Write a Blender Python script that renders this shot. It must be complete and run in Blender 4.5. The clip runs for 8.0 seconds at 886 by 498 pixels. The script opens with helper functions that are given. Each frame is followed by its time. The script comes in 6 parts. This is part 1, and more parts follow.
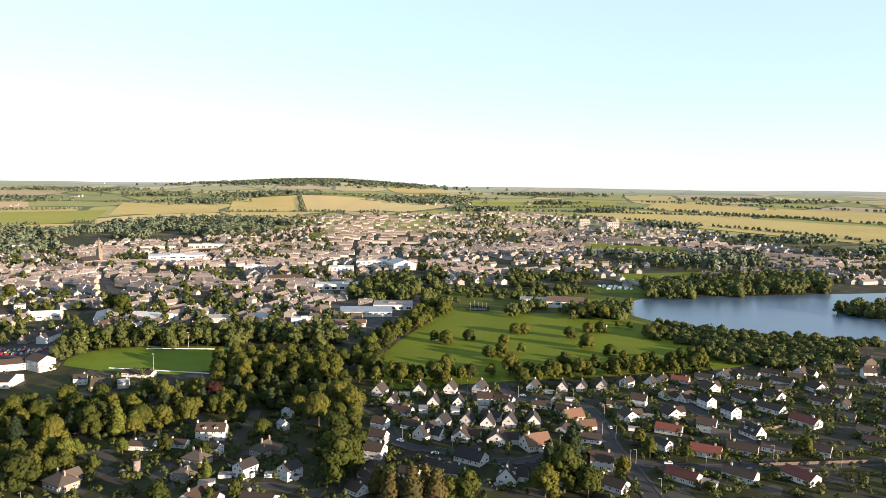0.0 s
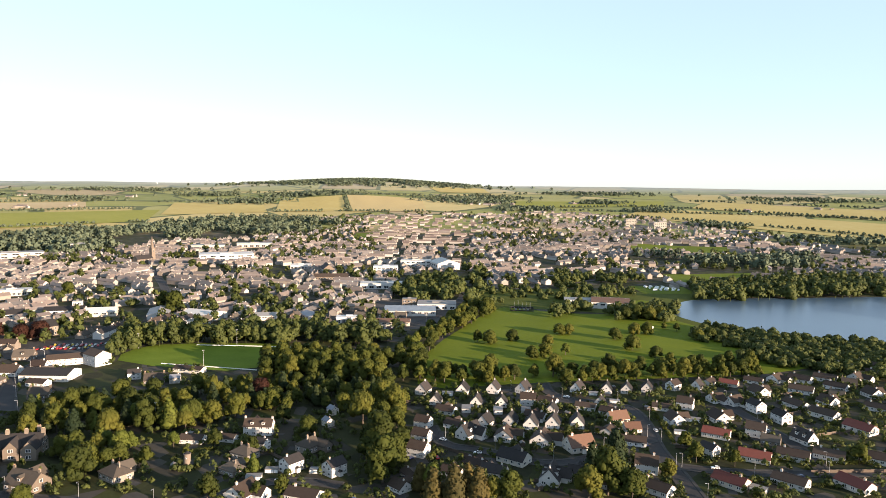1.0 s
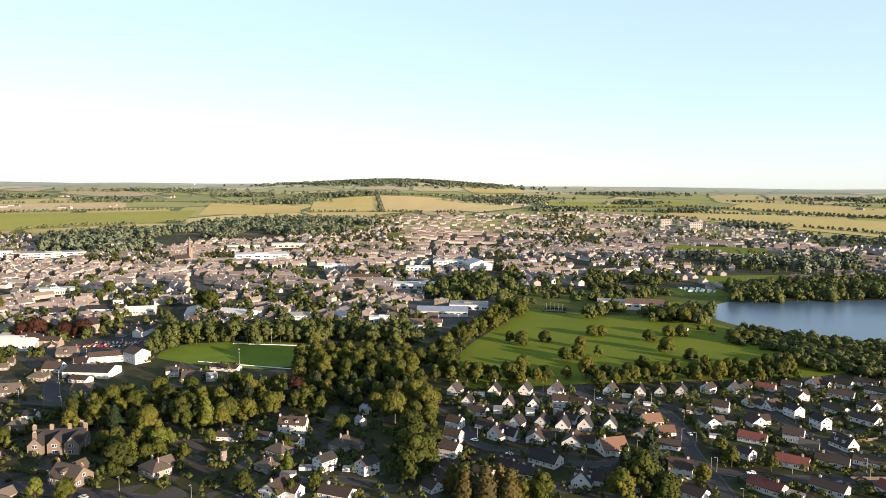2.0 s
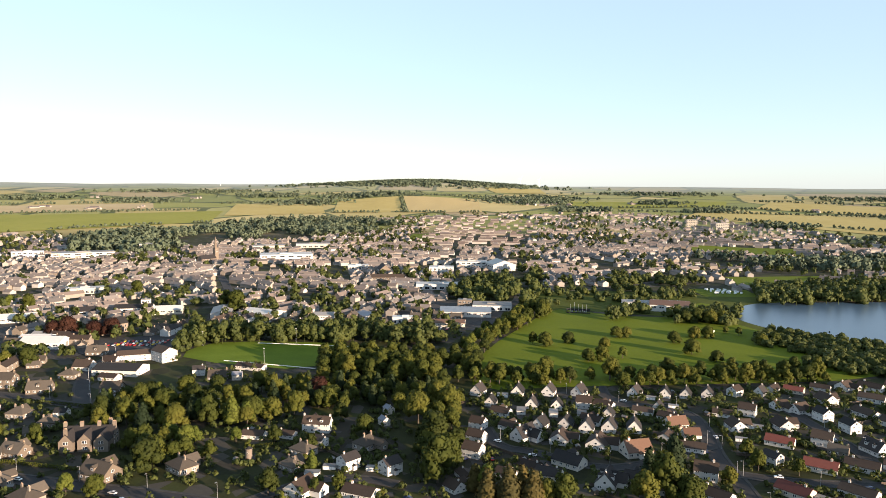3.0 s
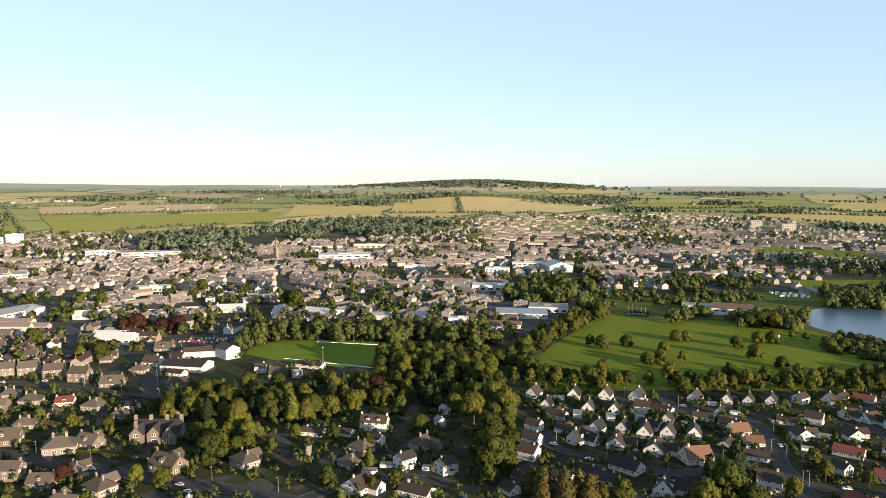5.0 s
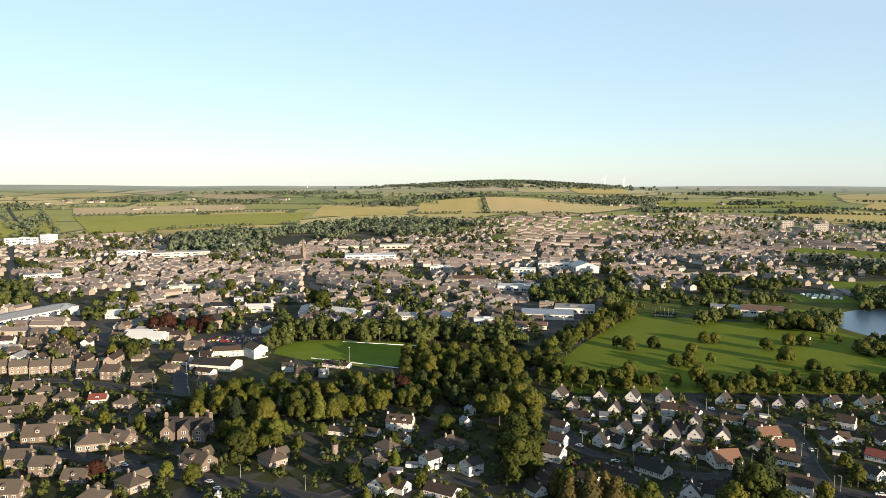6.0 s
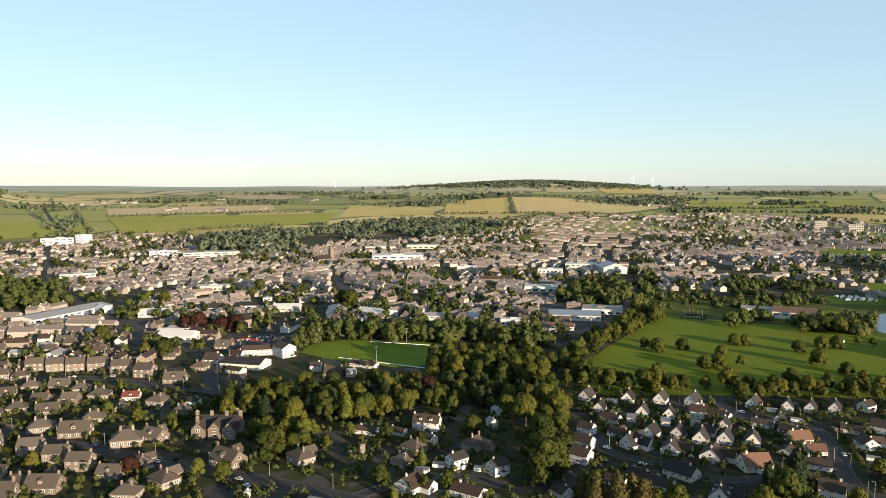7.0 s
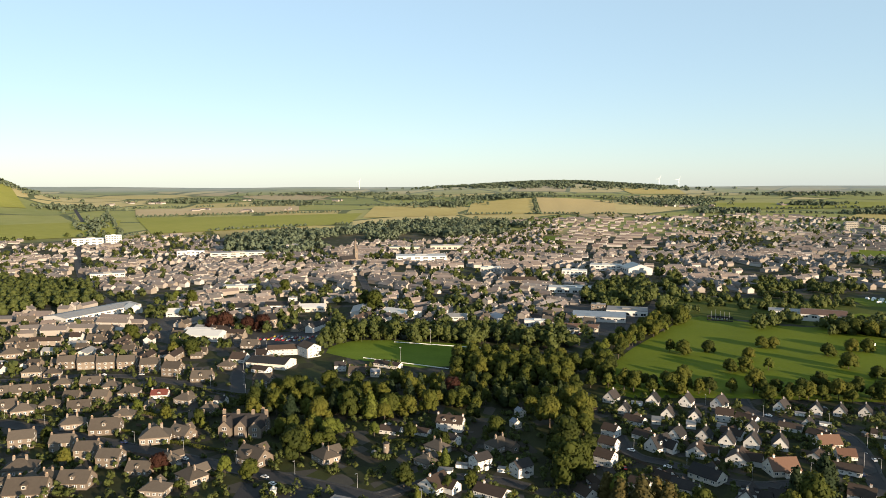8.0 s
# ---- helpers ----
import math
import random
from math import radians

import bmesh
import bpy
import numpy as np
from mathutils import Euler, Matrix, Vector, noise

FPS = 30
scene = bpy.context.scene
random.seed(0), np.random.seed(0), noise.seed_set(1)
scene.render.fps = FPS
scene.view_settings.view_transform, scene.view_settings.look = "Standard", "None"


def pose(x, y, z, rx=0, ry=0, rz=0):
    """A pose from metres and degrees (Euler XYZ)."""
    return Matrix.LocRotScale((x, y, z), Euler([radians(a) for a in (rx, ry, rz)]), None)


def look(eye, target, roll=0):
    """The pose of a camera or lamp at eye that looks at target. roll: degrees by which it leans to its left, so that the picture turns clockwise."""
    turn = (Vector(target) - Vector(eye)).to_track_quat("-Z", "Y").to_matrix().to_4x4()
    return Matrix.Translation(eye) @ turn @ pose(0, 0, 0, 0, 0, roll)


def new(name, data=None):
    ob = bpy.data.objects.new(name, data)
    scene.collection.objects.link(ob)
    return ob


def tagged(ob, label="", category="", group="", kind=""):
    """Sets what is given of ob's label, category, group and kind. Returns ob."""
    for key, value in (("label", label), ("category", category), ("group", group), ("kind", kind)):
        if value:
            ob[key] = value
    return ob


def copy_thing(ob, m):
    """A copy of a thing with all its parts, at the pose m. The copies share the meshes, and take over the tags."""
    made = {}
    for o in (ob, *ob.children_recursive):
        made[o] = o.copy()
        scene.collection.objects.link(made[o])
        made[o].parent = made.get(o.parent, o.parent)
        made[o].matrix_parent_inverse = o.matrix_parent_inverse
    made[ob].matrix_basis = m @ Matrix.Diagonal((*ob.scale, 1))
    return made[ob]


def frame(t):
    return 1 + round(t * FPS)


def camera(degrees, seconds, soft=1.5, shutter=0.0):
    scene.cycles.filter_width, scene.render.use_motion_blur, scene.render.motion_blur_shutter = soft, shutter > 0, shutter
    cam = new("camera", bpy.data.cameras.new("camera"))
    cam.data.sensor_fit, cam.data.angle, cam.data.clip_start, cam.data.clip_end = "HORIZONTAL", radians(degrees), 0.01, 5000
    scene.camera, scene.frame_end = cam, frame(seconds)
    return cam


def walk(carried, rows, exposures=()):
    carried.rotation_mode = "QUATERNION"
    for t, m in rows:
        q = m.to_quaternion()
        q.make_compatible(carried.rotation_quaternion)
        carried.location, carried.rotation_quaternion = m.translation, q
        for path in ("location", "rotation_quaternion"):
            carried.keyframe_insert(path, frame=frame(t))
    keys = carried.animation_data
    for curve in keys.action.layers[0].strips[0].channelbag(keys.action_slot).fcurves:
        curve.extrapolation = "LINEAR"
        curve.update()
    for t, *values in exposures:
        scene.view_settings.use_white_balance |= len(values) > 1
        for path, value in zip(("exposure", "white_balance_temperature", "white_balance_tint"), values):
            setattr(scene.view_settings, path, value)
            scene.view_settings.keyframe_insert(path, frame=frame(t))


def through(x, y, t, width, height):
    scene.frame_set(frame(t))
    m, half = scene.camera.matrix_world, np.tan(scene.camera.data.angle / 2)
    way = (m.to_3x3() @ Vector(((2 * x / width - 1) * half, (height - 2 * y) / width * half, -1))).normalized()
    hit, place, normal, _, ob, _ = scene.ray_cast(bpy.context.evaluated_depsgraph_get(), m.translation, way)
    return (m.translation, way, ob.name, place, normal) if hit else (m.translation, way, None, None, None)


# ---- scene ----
cam = camera(64.1, 8.0, soft=0.6)

EYE = 142.0
PATH = [
    # seconds, x, y, rise, yaw, pitch, roll
    (0.0, -0.68, 4.59, -1.89, -1.27, -5.12, -0.79),
    (0.5, -0.41, 3.92, -1.82, 0.63, -5.15, -0.71),
    (1.0, -0.27, 3.38, -1.55, 2.30, -5.20, -0.65),
    (1.5, -0.14, 2.56, -1.22, 3.78, -5.21, -0.58),
    (3.0, 0.00, 1.49, -0.74, 6.80, -5.19, -0.42),
    (3.5, 0.00, 1.08, -0.54, 7.94, -5.19, -0.36),
    (4.0, 0.00, 0.54, -0.27, 9.18, -5.20, -0.32),
    (4.5, 0.00, 0.00, 0.00, 10.27, -5.20, -0.28),
    (6.0, 0.27, -1.62, 0.68, 13.39, -5.17, -0.09),
    (6.5, 0.41, -2.29, 0.94, 14.43, -5.17, -0.03),
    (7.0, 0.68, -2.84, 1.22, 15.56, -5.16, 0.04),
    (7.5, 0.81, -3.51, 1.49, 16.51, -5.14, 0.09),
    (8.0, 0.94, -4.05, 1.76, 17.48, -5.12, 0.12),
]
walk(cam, [(t, pose(x, y, EYE + z, 90 + p, r, w)) for t, x, y, z, w, p, r in PATH],
     exposures=[(0.0, 1.74, 6450, 23), (1.5, 1.66, 6450, 23), (4.5, 1.48, 6450, 20), (8.0, 1.25, 6450, 16)])

# ---------------------------------------------------------------- sky and sun
SUN_DIR = Vector((0.84, -0.545, 0.0)).normalized()
SUN_HIGH = radians(9.8)
world = bpy.data.worlds.new("world")
scene.world = world
world.use_nodes = True
wn, wl = world.node_tree.nodes, world.node_tree.links
sky = wn.new("ShaderNodeTexSky")
sky.sky_type = "NISHITA"
sky.sun_disc = False
sky.sun_elevation = SUN_HIGH
sky.sun_rotation = math.atan2(SUN_DIR.x, SUN_DIR.y)
sky.altitude = 60.0
sky.air_density, sky.dust_density, sky.ozone_density = 0.95, 0.3, 1.9
wn["Background"].inputs["Strength"].default_value = 0.090
pale = wn.new("ShaderNodeMix")  # thin summer haze over the whole sky
pale.data_type = "RGBA"
pale.inputs[0].default_value = 0.55
pale.inputs[7].default_value = (2.8, 3.9, 4.3, 1)
wl.new(sky.outputs[0], pale.inputs[6])
wl.new(pale.outputs[2], wn["Background"].inputs["Color"])
sun = new("sun", bpy.data.lights.new("sun", "SUN"))
sun.data.energy, sun.data.angle, sun.data.color = 5.0, radians(0.5), (1.0, 0.80, 0.54)
sun.matrix_world = look(SUN_DIR * 300 + Vector((0, 0, 300 * math.tan(SUN_HIGH))), (0, 0, 0))
scene.view_settings.exposure = 0.0

# ---------------------------------------------------------------- materials


def material(name, shades, rough=0.85, metal=0.0, scale=0.5, fine=None, bump=0.0, per=None, spread=0.35, specular=0.3, through=0.0):
    """Colours mixed over a coarse and a fine noise in metres; per 'object' or 'island' shifts the mix from piece to piece."""
    m = bpy.data.materials.new(name)
    m.use_nodes = True
    n, l = m.node_tree.nodes, m.node_tree.links
    b = n["Principled BSDF"]
    b.inputs["Roughness"].default_value, b.inputs["Metallic"].default_value = rough, metal
    b.inputs["Specular IOR Level"].default_value = specular
    g = n.new("ShaderNodeNewGeometry")
    big = n.new("ShaderNodeTexNoise")
    big.inputs["Scale"].default_value, big.inputs["Detail"].default_value = scale, 5.0
    l.new(g.outputs["Position"], big.inputs["Vector"])
    small = n.new("ShaderNodeTexNoise")
    small.inputs["Scale"].default_value, small.inputs["Detail"].default_value = fine or scale * 9, 4.0
    l.new(g.outputs["Position"], small.inputs["Vector"])
    mix = n.new("ShaderNodeMix")
    mix.inputs[0].default_value = 0.4
    l.new(big.outputs["Fac"], mix.inputs[2])
    l.new(small.outputs["Fac"], mix.inputs[3])
    value = mix.outputs[0]
    stretch = n.new("ShaderNodeMapRange")
    stretch.inputs[1].default_value, stretch.inputs[2].default_value = 0.5 - spread / 2, 0.5 + spread / 2
    l.new(value, stretch.inputs[0])
    value = stretch.outputs[0]
    if per:
        if per == "object":
            rnd = n.new("ShaderNodeObjectInfo").outputs["Random"]
        else:
            rnd = g.outputs["Random Per Island"]
        mix2 = n.new("ShaderNodeMix")
        mix2.inputs[0].default_value = 0.72
        l.new(value, mix2.inputs[2])
        l.new(rnd, mix2.inputs[3])
        value = mix2.outputs[0]
    ramp = n.new("ShaderNodeValToRGB")
    e = ramp.color_ramp.elements
    while len(e) < len(shades):
        e.new(0.5)
    for i, c in enumerate(shades):
        e[i].position, e[i].color = i / max(1, len(shades) - 1), (*c, 1)
    l.new(value, ramp.inputs[0])
    l.new(ramp.outputs[0], b.inputs["Base Color"])
    if bump:
        bp = n.new("ShaderNodeBump")
        bp.inputs["Strength"].default_value, bp.inputs["Distance"].default_value = 0.7, bump
        l.new(small.outputs["Fac"], bp.inputs["Height"])
        l.new(bp.outputs[0], b.inputs["Normal"])
    if through:
        t = n.new("ShaderNodeBsdfTranslucent")
        l.new(ramp.outputs[0], t.inputs["Color"])
        ms = n.new("ShaderNodeMixShader")
        ms.inputs[0].default_value = through
        l.new(b.outputs[0], ms.inputs[1])
        l.new(t.outputs[0], ms.inputs[2])
        l.new(ms.outputs[0], n["Material Output"].inputs["Surface"])
    return m


M_WHITE = material("white_render", [(0.392, 0.376, 0.353), (0.486, 0.478, 0.454), (0.548, 0.540, 0.517)], 0.9, scale=0.4, per="object")
M_CREAM = material("cream_render", [(0.388, 0.338, 0.268), (0.494, 0.451, 0.381), (0.550, 0.529, 0.480)], 0.9, scale=0.4, per="object")
M_STONE = material("sandstone", [(0.108, 0.087, 0.068), (0.151, 0.122, 0.095), (0.200, 0.165, 0.130)], 0.9, scale=0.8, fine=3.0, bump=0.04, per="object")
M_PINK = material("harled_wall", [(0.130, 0.106, 0.084), (0.184, 0.154, 0.125), (0.249, 0.217, 0.182)], 0.9, scale=0.5, per="object")
M_ROOF_BROWN = material("brown_roof_tiles", [(0.023, 0.015, 0.012), (0.035, 0.024, 0.018), (0.056, 0.040, 0.030)], 0.9, scale=0.7, fine=4.0, bump=0.05, per="object")
M_ROOF_GREY = material("grey_slates", [(0.014, 0.014, 0.014), (0.023, 0.021, 0.021), (0.040, 0.034, 0.032)], 0.85, scale=0.7, fine=4.0, bump=0.04, per="object", specular=0.25)
M_ROOF_RED = material("red_roof_tiles", [(0.077, 0.022, 0.017), (0.115, 0.032, 0.023), (0.148, 0.045, 0.032)], 0.8, scale=0.7, fine=4.0, bump=0.05, per="object")
M_ROOF_ORANGE = material("orange_roof_tiles", [(0.084, 0.043, 0.028), (0.109, 0.058, 0.037), (0.135, 0.077, 0.051)], 0.8, scale=0.7, fine=4.0, bump=0.05, per="object")
M_ROOF_BLUE = material("blue_grey_slates", [(0.107, 0.117, 0.142), (0.142, 0.153, 0.178), (0.185, 0.192, 0.214)], 0.55, scale=0.7, fine=4.0, bump=0.04, per="object", specular=0.5)
M_ROOF_STONE = material("weathered_stone_slates", [(0.046, 0.038, 0.031), (0.070, 0.059, 0.048), (0.099, 0.084, 0.068)], 0.9, scale=0.7, fine=4.0, bump=0.05, per="object", specular=0.15)
M_FLAT = material("felt_roof", [(0.114, 0.107, 0.103), (0.171, 0.164, 0.157), (0.228, 0.221, 0.214)], 0.85, scale=0.3, per="object")
M_SHEET_WHITE = material("pale_sheet_roof", [(0.342, 0.335, 0.313), (0.413, 0.406, 0.384), (0.484, 0.477, 0.456)], 0.7, scale=0.15, per="object")
M_SHEET_BLUE = material("blue_sheet_roof", [(0.121, 0.157, 0.192), (0.157, 0.192, 0.228), (0.192, 0.228, 0.263)], 0.7, scale=0.15)
M_SHEET_GREY = material("grey_sheet_roof", [(0.157, 0.157, 0.157), (0.214, 0.210, 0.203), (0.271, 0.263, 0.253)], 0.7, scale=0.15, per="object")
M_TAR = material("asphalt", [(0.017, 0.017, 0.017), (0.024, 0.023, 0.024), (0.034, 0.031, 0.030)], 0.9, scale=0.12, fine=2.0)
M_PAVE = material("paving", [(0.024, 0.023, 0.022), (0.035, 0.033, 0.031), (0.053, 0.050, 0.044)], 0.9, scale=0.3, fine=2.5)
M_GLASS = material("window_glass", [(0.015, 0.018, 0.022), (0.03, 0.034, 0.04)], 0.12, scale=0.3, per="object", specular=0.6)
M_FRAME = material("white_frame", [(0.70, 0.70, 0.68), (0.82, 0.82, 0.80)], 0.6, scale=1.0)
M_DOOR = material("painted_door", [(0.10, 0.04, 0.03), (0.05, 0.07, 0.10), (0.16, 0.10, 0.06), (0.30, 0.05, 0.04)], 0.6, scale=0.05, per="object")
M_POT = material("clay_pot", [(0.34, 0.20, 0.12), (0.48, 0.34, 0.22)], 0.9, scale=3.0)
M_METAL = material("galvanised_steel", [(0.34, 0.35, 0.36), (0.48, 0.49, 0.50)], 0.45, metal=0.6, scale=1.0)
M_WOOD = material("weathered_timber", [(0.06, 0.045, 0.034), (0.095, 0.072, 0.054), (0.13, 0.10, 0.078)], 0.85, scale=0.8, per="object")
M_BARK = material("bark", [(0.05, 0.04, 0.03), (0.10, 0.08, 0.06)], 0.95, scale=1.0)
LEAF = dict(rough=0.75, scale=0.16, fine=1.2, per="object", specular=0.1, through=0.25)
M_LEAF = material("broad_leaves", [(0.023, 0.031, 0.008), (0.045, 0.056, 0.011), (0.072, 0.080, 0.014), (0.096, 0.092, 0.017)], **LEAF)
M_LEAF_LIGHT = material("yellow_green_leaves", [(0.058, 0.078, 0.015), (0.088, 0.106, 0.019), (0.112, 0.122, 0.024)], **LEAF)
M_LEAF_COPPER = material("copper_leaves", [(0.022, 0.009, 0.008), (0.038, 0.016, 0.011), (0.053, 0.025, 0.016)], **LEAF)
M_LEAF_DARK = material("conifer_needles", [(0.013, 0.024, 0.012), (0.025, 0.038, 0.016), (0.044, 0.055, 0.019)], **LEAF)
M_LEAF_RUST = material("rusty_needles", [(0.042, 0.040, 0.016), (0.075, 0.062, 0.020), (0.105, 0.082, 0.026)], **LEAF)
M_ROUGH = material("rough_grass", [(0.040, 0.052, 0.012), (0.062, 0.074, 0.016), (0.090, 0.098, 0.022)], 0.95, scale=0.03, fine=0.4, spread=0.5, specular=0.05)
M_WOODS = material("woodland_leaves", [(0.025, 0.034, 0.012), (0.045, 0.059, 0.015), (0.068, 0.082, 0.019), (0.092, 0.094, 0.023)], 0.7, scale=0.09, fine=0.5, spread=0.5, specular=0.2, through=0.22)
# distant leaves: paler than the woodland's, with the haze put into the colour
M_HAZED_WOODS = material("haze_lightened_leaves", [(0.062, 0.082, 0.052), (0.082, 0.104, 0.064), (0.102, 0.120, 0.074)], 0.8, scale=0.02, fine=0.2, spread=0.5, specular=0.15)
M_PARK = material("park_grass", [(0.068, 0.091, 0.005), (0.089, 0.115, 0.008), (0.110, 0.134, 0.010)], 0.9, scale=0.02, fine=0.35, spread=0.45, specular=0.08)
M_PITCH = material("football_turf", [(0.073, 0.106, 0.010), (0.091, 0.130, 0.012), (0.109, 0.149, 0.016)], 0.9, scale=0.05, fine=0.5, specular=0.08)
M_WHEAT = material("ripe_barley", [(0.299, 0.235, 0.085), (0.356, 0.285, 0.107), (0.399, 0.328, 0.135)], 0.95, scale=0.006, fine=0.05, spread=0.5, specular=0.08)
M_FIELD_GREEN = material("green_crop", [(0.171, 0.178, 0.036), (0.206, 0.206, 0.046), (0.242, 0.235, 0.057)], 0.95, scale=0.006, fine=0.05, spread=0.5, specular=0.08)
M_STUBBLE = material("stubble", [(0.299, 0.228, 0.128), (0.356, 0.278, 0.157), (0.392, 0.320, 0.192)], 0.95, scale=0.006, fine=0.05, spread=0.5, specular=0.08)
M_FAR_WALL = material("town_walls", [(0.150, 0.125, 0.103), (0.207, 0.179, 0.150), (0.263, 0.235, 0.207), (0.338, 0.313, 0.282), (0.464, 0.451, 0.432)], 0.9, scale=0.01, per="island", spread=0.3)
# slate and tile tones, lightened in the colour for haze over the town
M_FAR_ROOF = material("haze_lightened_roofs", [(0.071, 0.069, 0.069), (0.107, 0.096, 0.089), (0.135, 0.107, 0.093), (0.164, 0.135, 0.117), (0.192, 0.182, 0.174)], 0.7, scale=0.01, per="island", spread=0.3)
M_FAR_RED = material("far_red_tiles", [(0.093, 0.073, 0.064), (0.134, 0.100, 0.085), (0.169, 0.129, 0.111), (0.156, 0.138, 0.126)], 0.8, scale=0.01, per="island", spread=0.3)
# the upper sky's blue reflection is put into the water's base colour
M_WATER = material("loch_water", [(0.040, 0.075, 0.115), (0.052, 0.092, 0.135)], 0.28, scale=0.01, fine=0.5, bump=0.05, specular=0.5)
M_EARTH = material("bare_earth", [(0.14, 0.10, 0.07), (0.22, 0.17, 0.12)], 0.95, scale=0.2)


def striped(name, base, dark, gap, angle):
    """A crop with tractor lines."""
    m = bpy.data.materials.new(name)
    m.use_nodes = True
    n, l = m.node_tree.nodes, m.node_tree.links
    g = n.new("ShaderNodeNewGeometry")
    mp = n.new("ShaderNodeMapping")
    mp.inputs["Rotation"].default_value = (0, 0, radians(angle))
    l.new(g.outputs["Position"], mp.inputs["Vector"])
    w = n.new("ShaderNodeTexWave")
    w.inputs["Scale"].default_value, w.inputs["Distortion"].default_value = 0.314 / gap, 0.6
    w.inputs["Detail Scale"].default_value = 0.01
    l.new(mp.outputs[0], w.inputs["Vector"])
    r = n.new("ShaderNodeValToRGB")
    r.color_ramp.elements[0].position, r.color_ramp.elements[0].color = 0.0, (*dark, 1)
    r.color_ramp.elements[1].position, r.color_ramp.elements[1].color = 0.22, (*base, 1)
    l.new(w.outputs["Fac"], r.inputs[0])
    l.new(r.outputs[0], n["Principled BSDF"].inputs["Base Color"])
    n["Principled BSDF"].inputs["Roughness"].default_value = 0.95
    return m


M_TRAMLINES = striped("barley_with_tractor_lines", (0.370, 0.278, 0.107), (0.242, 0.185, 0.071), 26.0, 62)


def land_material():
    """Lawns, soil and yards near the town; farmland in many fields beyond it, paled far off by painted haze."""
    m = bpy.data.materials.new("land")
    m.use_nodes = True
    n, l = m.node_tree.nodes, m.node_tree.links
    b = n["Principled BSDF"]
    b.inputs["Roughness"].default_value = 0.95
    b.inputs["Specular IOR Level"].default_value = 0.15
    g = n.new("ShaderNodeNewGeometry")

    def ramp(source, stops, constant=False):
        r = n.new("ShaderNodeValToRGB")
        r.color_ramp.interpolation = "CONSTANT" if constant else "LINEAR"
        e = r.color_ramp.elements
        while len(e) < len(stops):
            e.new(0.5)
        for i, (p, c) in enumerate(stops):
            e[i].position, e[i].color = p, (*c, 1)
        l.new(source, r.inputs[0])
        return r.outputs[0]

    def mixed(fac, a, c):
        x = n.new("ShaderNodeMix")
        x.data_type = "RGBA"
        if isinstance(fac, float):
            x.inputs[0].default_value = fac
        else:
            l.new(fac, x.inputs[0])
        l.new(a, x.inputs[6])
        l.new(c, x.inputs[7])
        return x.outputs[2]

    plots = n.new("ShaderNodeTexVoronoi")
    plots.inputs["Scale"].default_value = 0.09
    l.new(g.outputs["Position"], plots.inputs["Vector"])
    pick = n.new("ShaderNodeSeparateColor")
    l.new(plots.outputs["Color"], pick.inputs[0])
    town = ramp(pick.outputs[0], [(0.0, (0.023, 0.028, 0.007)), (0.26, (0.016, 0.019, 0.007)), (0.44, (0.036, 0.044, 0.009)), (0.58, (0.065, 0.058, 0.051)), (0.74, (0.039, 0.034, 0.028)), (0.90, (0.030, 0.035, 0.009))], True)
    nz = n.new("ShaderNodeTexNoise")
    nz.inputs["Scale"].default_value, nz.inputs["Detail"].default_value = 0.4, 6.0
    l.new(g.outputs["Position"], nz.inputs["Vector"])
    town = mixed(0.35, town, ramp(nz.outputs["Fac"], [(0.3, (0.009, 0.010, 0.005)), (0.7, (0.033, 0.030, 0.014))]))
    bend = n.new("ShaderNodeTexNoise")
    bend.inputs["Scale"].default_value = 0.002
    l.new(g.outputs["Position"], bend.inputs["Vector"])
    shift = n.new("ShaderNodeVectorMath")
    shift.operation = "MULTIPLY_ADD"
    shift.inputs[1].default_value = (160, 160, 0)
    l.new(bend.outputs["Color"], shift.inputs[0])
    l.new(g.outputs["Position"], shift.inputs[2])
    flat = n.new("ShaderNodeMapping")
    flat.inputs["Scale"].default_value = (1.0, 0.75, 0.0)
    flat.inputs["Rotation"].default_value = (0, 0, 0.3)
    l.new(shift.outputs[0], flat.inputs["Vector"])
    cells = n.new("ShaderNodeTexVoronoi")
    cells.inputs["Scale"].default_value = 0.0032
    cells.inputs["Randomness"].default_value = 0.85
    l.new(flat.outputs[0], cells.inputs["Vector"])
    pick2 = n.new("ShaderNodeSeparateColor")
    l.new(cells.outputs["Color"], pick2.inputs[0])
    farm = ramp(pick2.outputs[1], [(0.0, (0.208, 0.216, 0.060)), (0.22, (0.368, 0.296, 0.120)), (0.42, (0.160, 0.180, 0.056)), (0.56, (0.416, 0.336, 0.152)), (0.72, (0.256, 0.248, 0.088)), (0.86, (0.320, 0.248, 0.144))], True)
    edges = n.new("ShaderNodeTexVoronoi")
    edges.feature = "DISTANCE_TO_EDGE"
    edges.inputs["Scale"].default_value = 0.0032
    edges.inputs["Randomness"].default_value = 0.85
    l.new(flat.outputs[0], edges.inputs["Vector"])
    hedge = ramp(edges.outputs["Distance"], [(0.0, (0, 0, 0)), (0.028, (0, 0, 0)), (0.034, (1, 1, 1))])
    dark = n.new("ShaderNodeRGB")
    dark.outputs[0].default_value = (0.05, 0.07, 0.028, 1)
    farm = mixed(hedge, dark.outputs[0], farm)
    nf = n.new("ShaderNodeTexNoise")
    nf.inputs["Scale"].default_value, nf.inputs["Detail"].default_value = 0.012, 6.0
    l.new(g.outputs["Position"], nf.inputs["Vector"])
    farm = mixed(0.22, farm, ramp(nf.outputs["Fac"], [(0.3, (0.080, 0.096, 0.032)), (0.7, (0.304, 0.264, 0.128))]))
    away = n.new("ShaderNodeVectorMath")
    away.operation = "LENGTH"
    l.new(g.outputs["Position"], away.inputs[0])
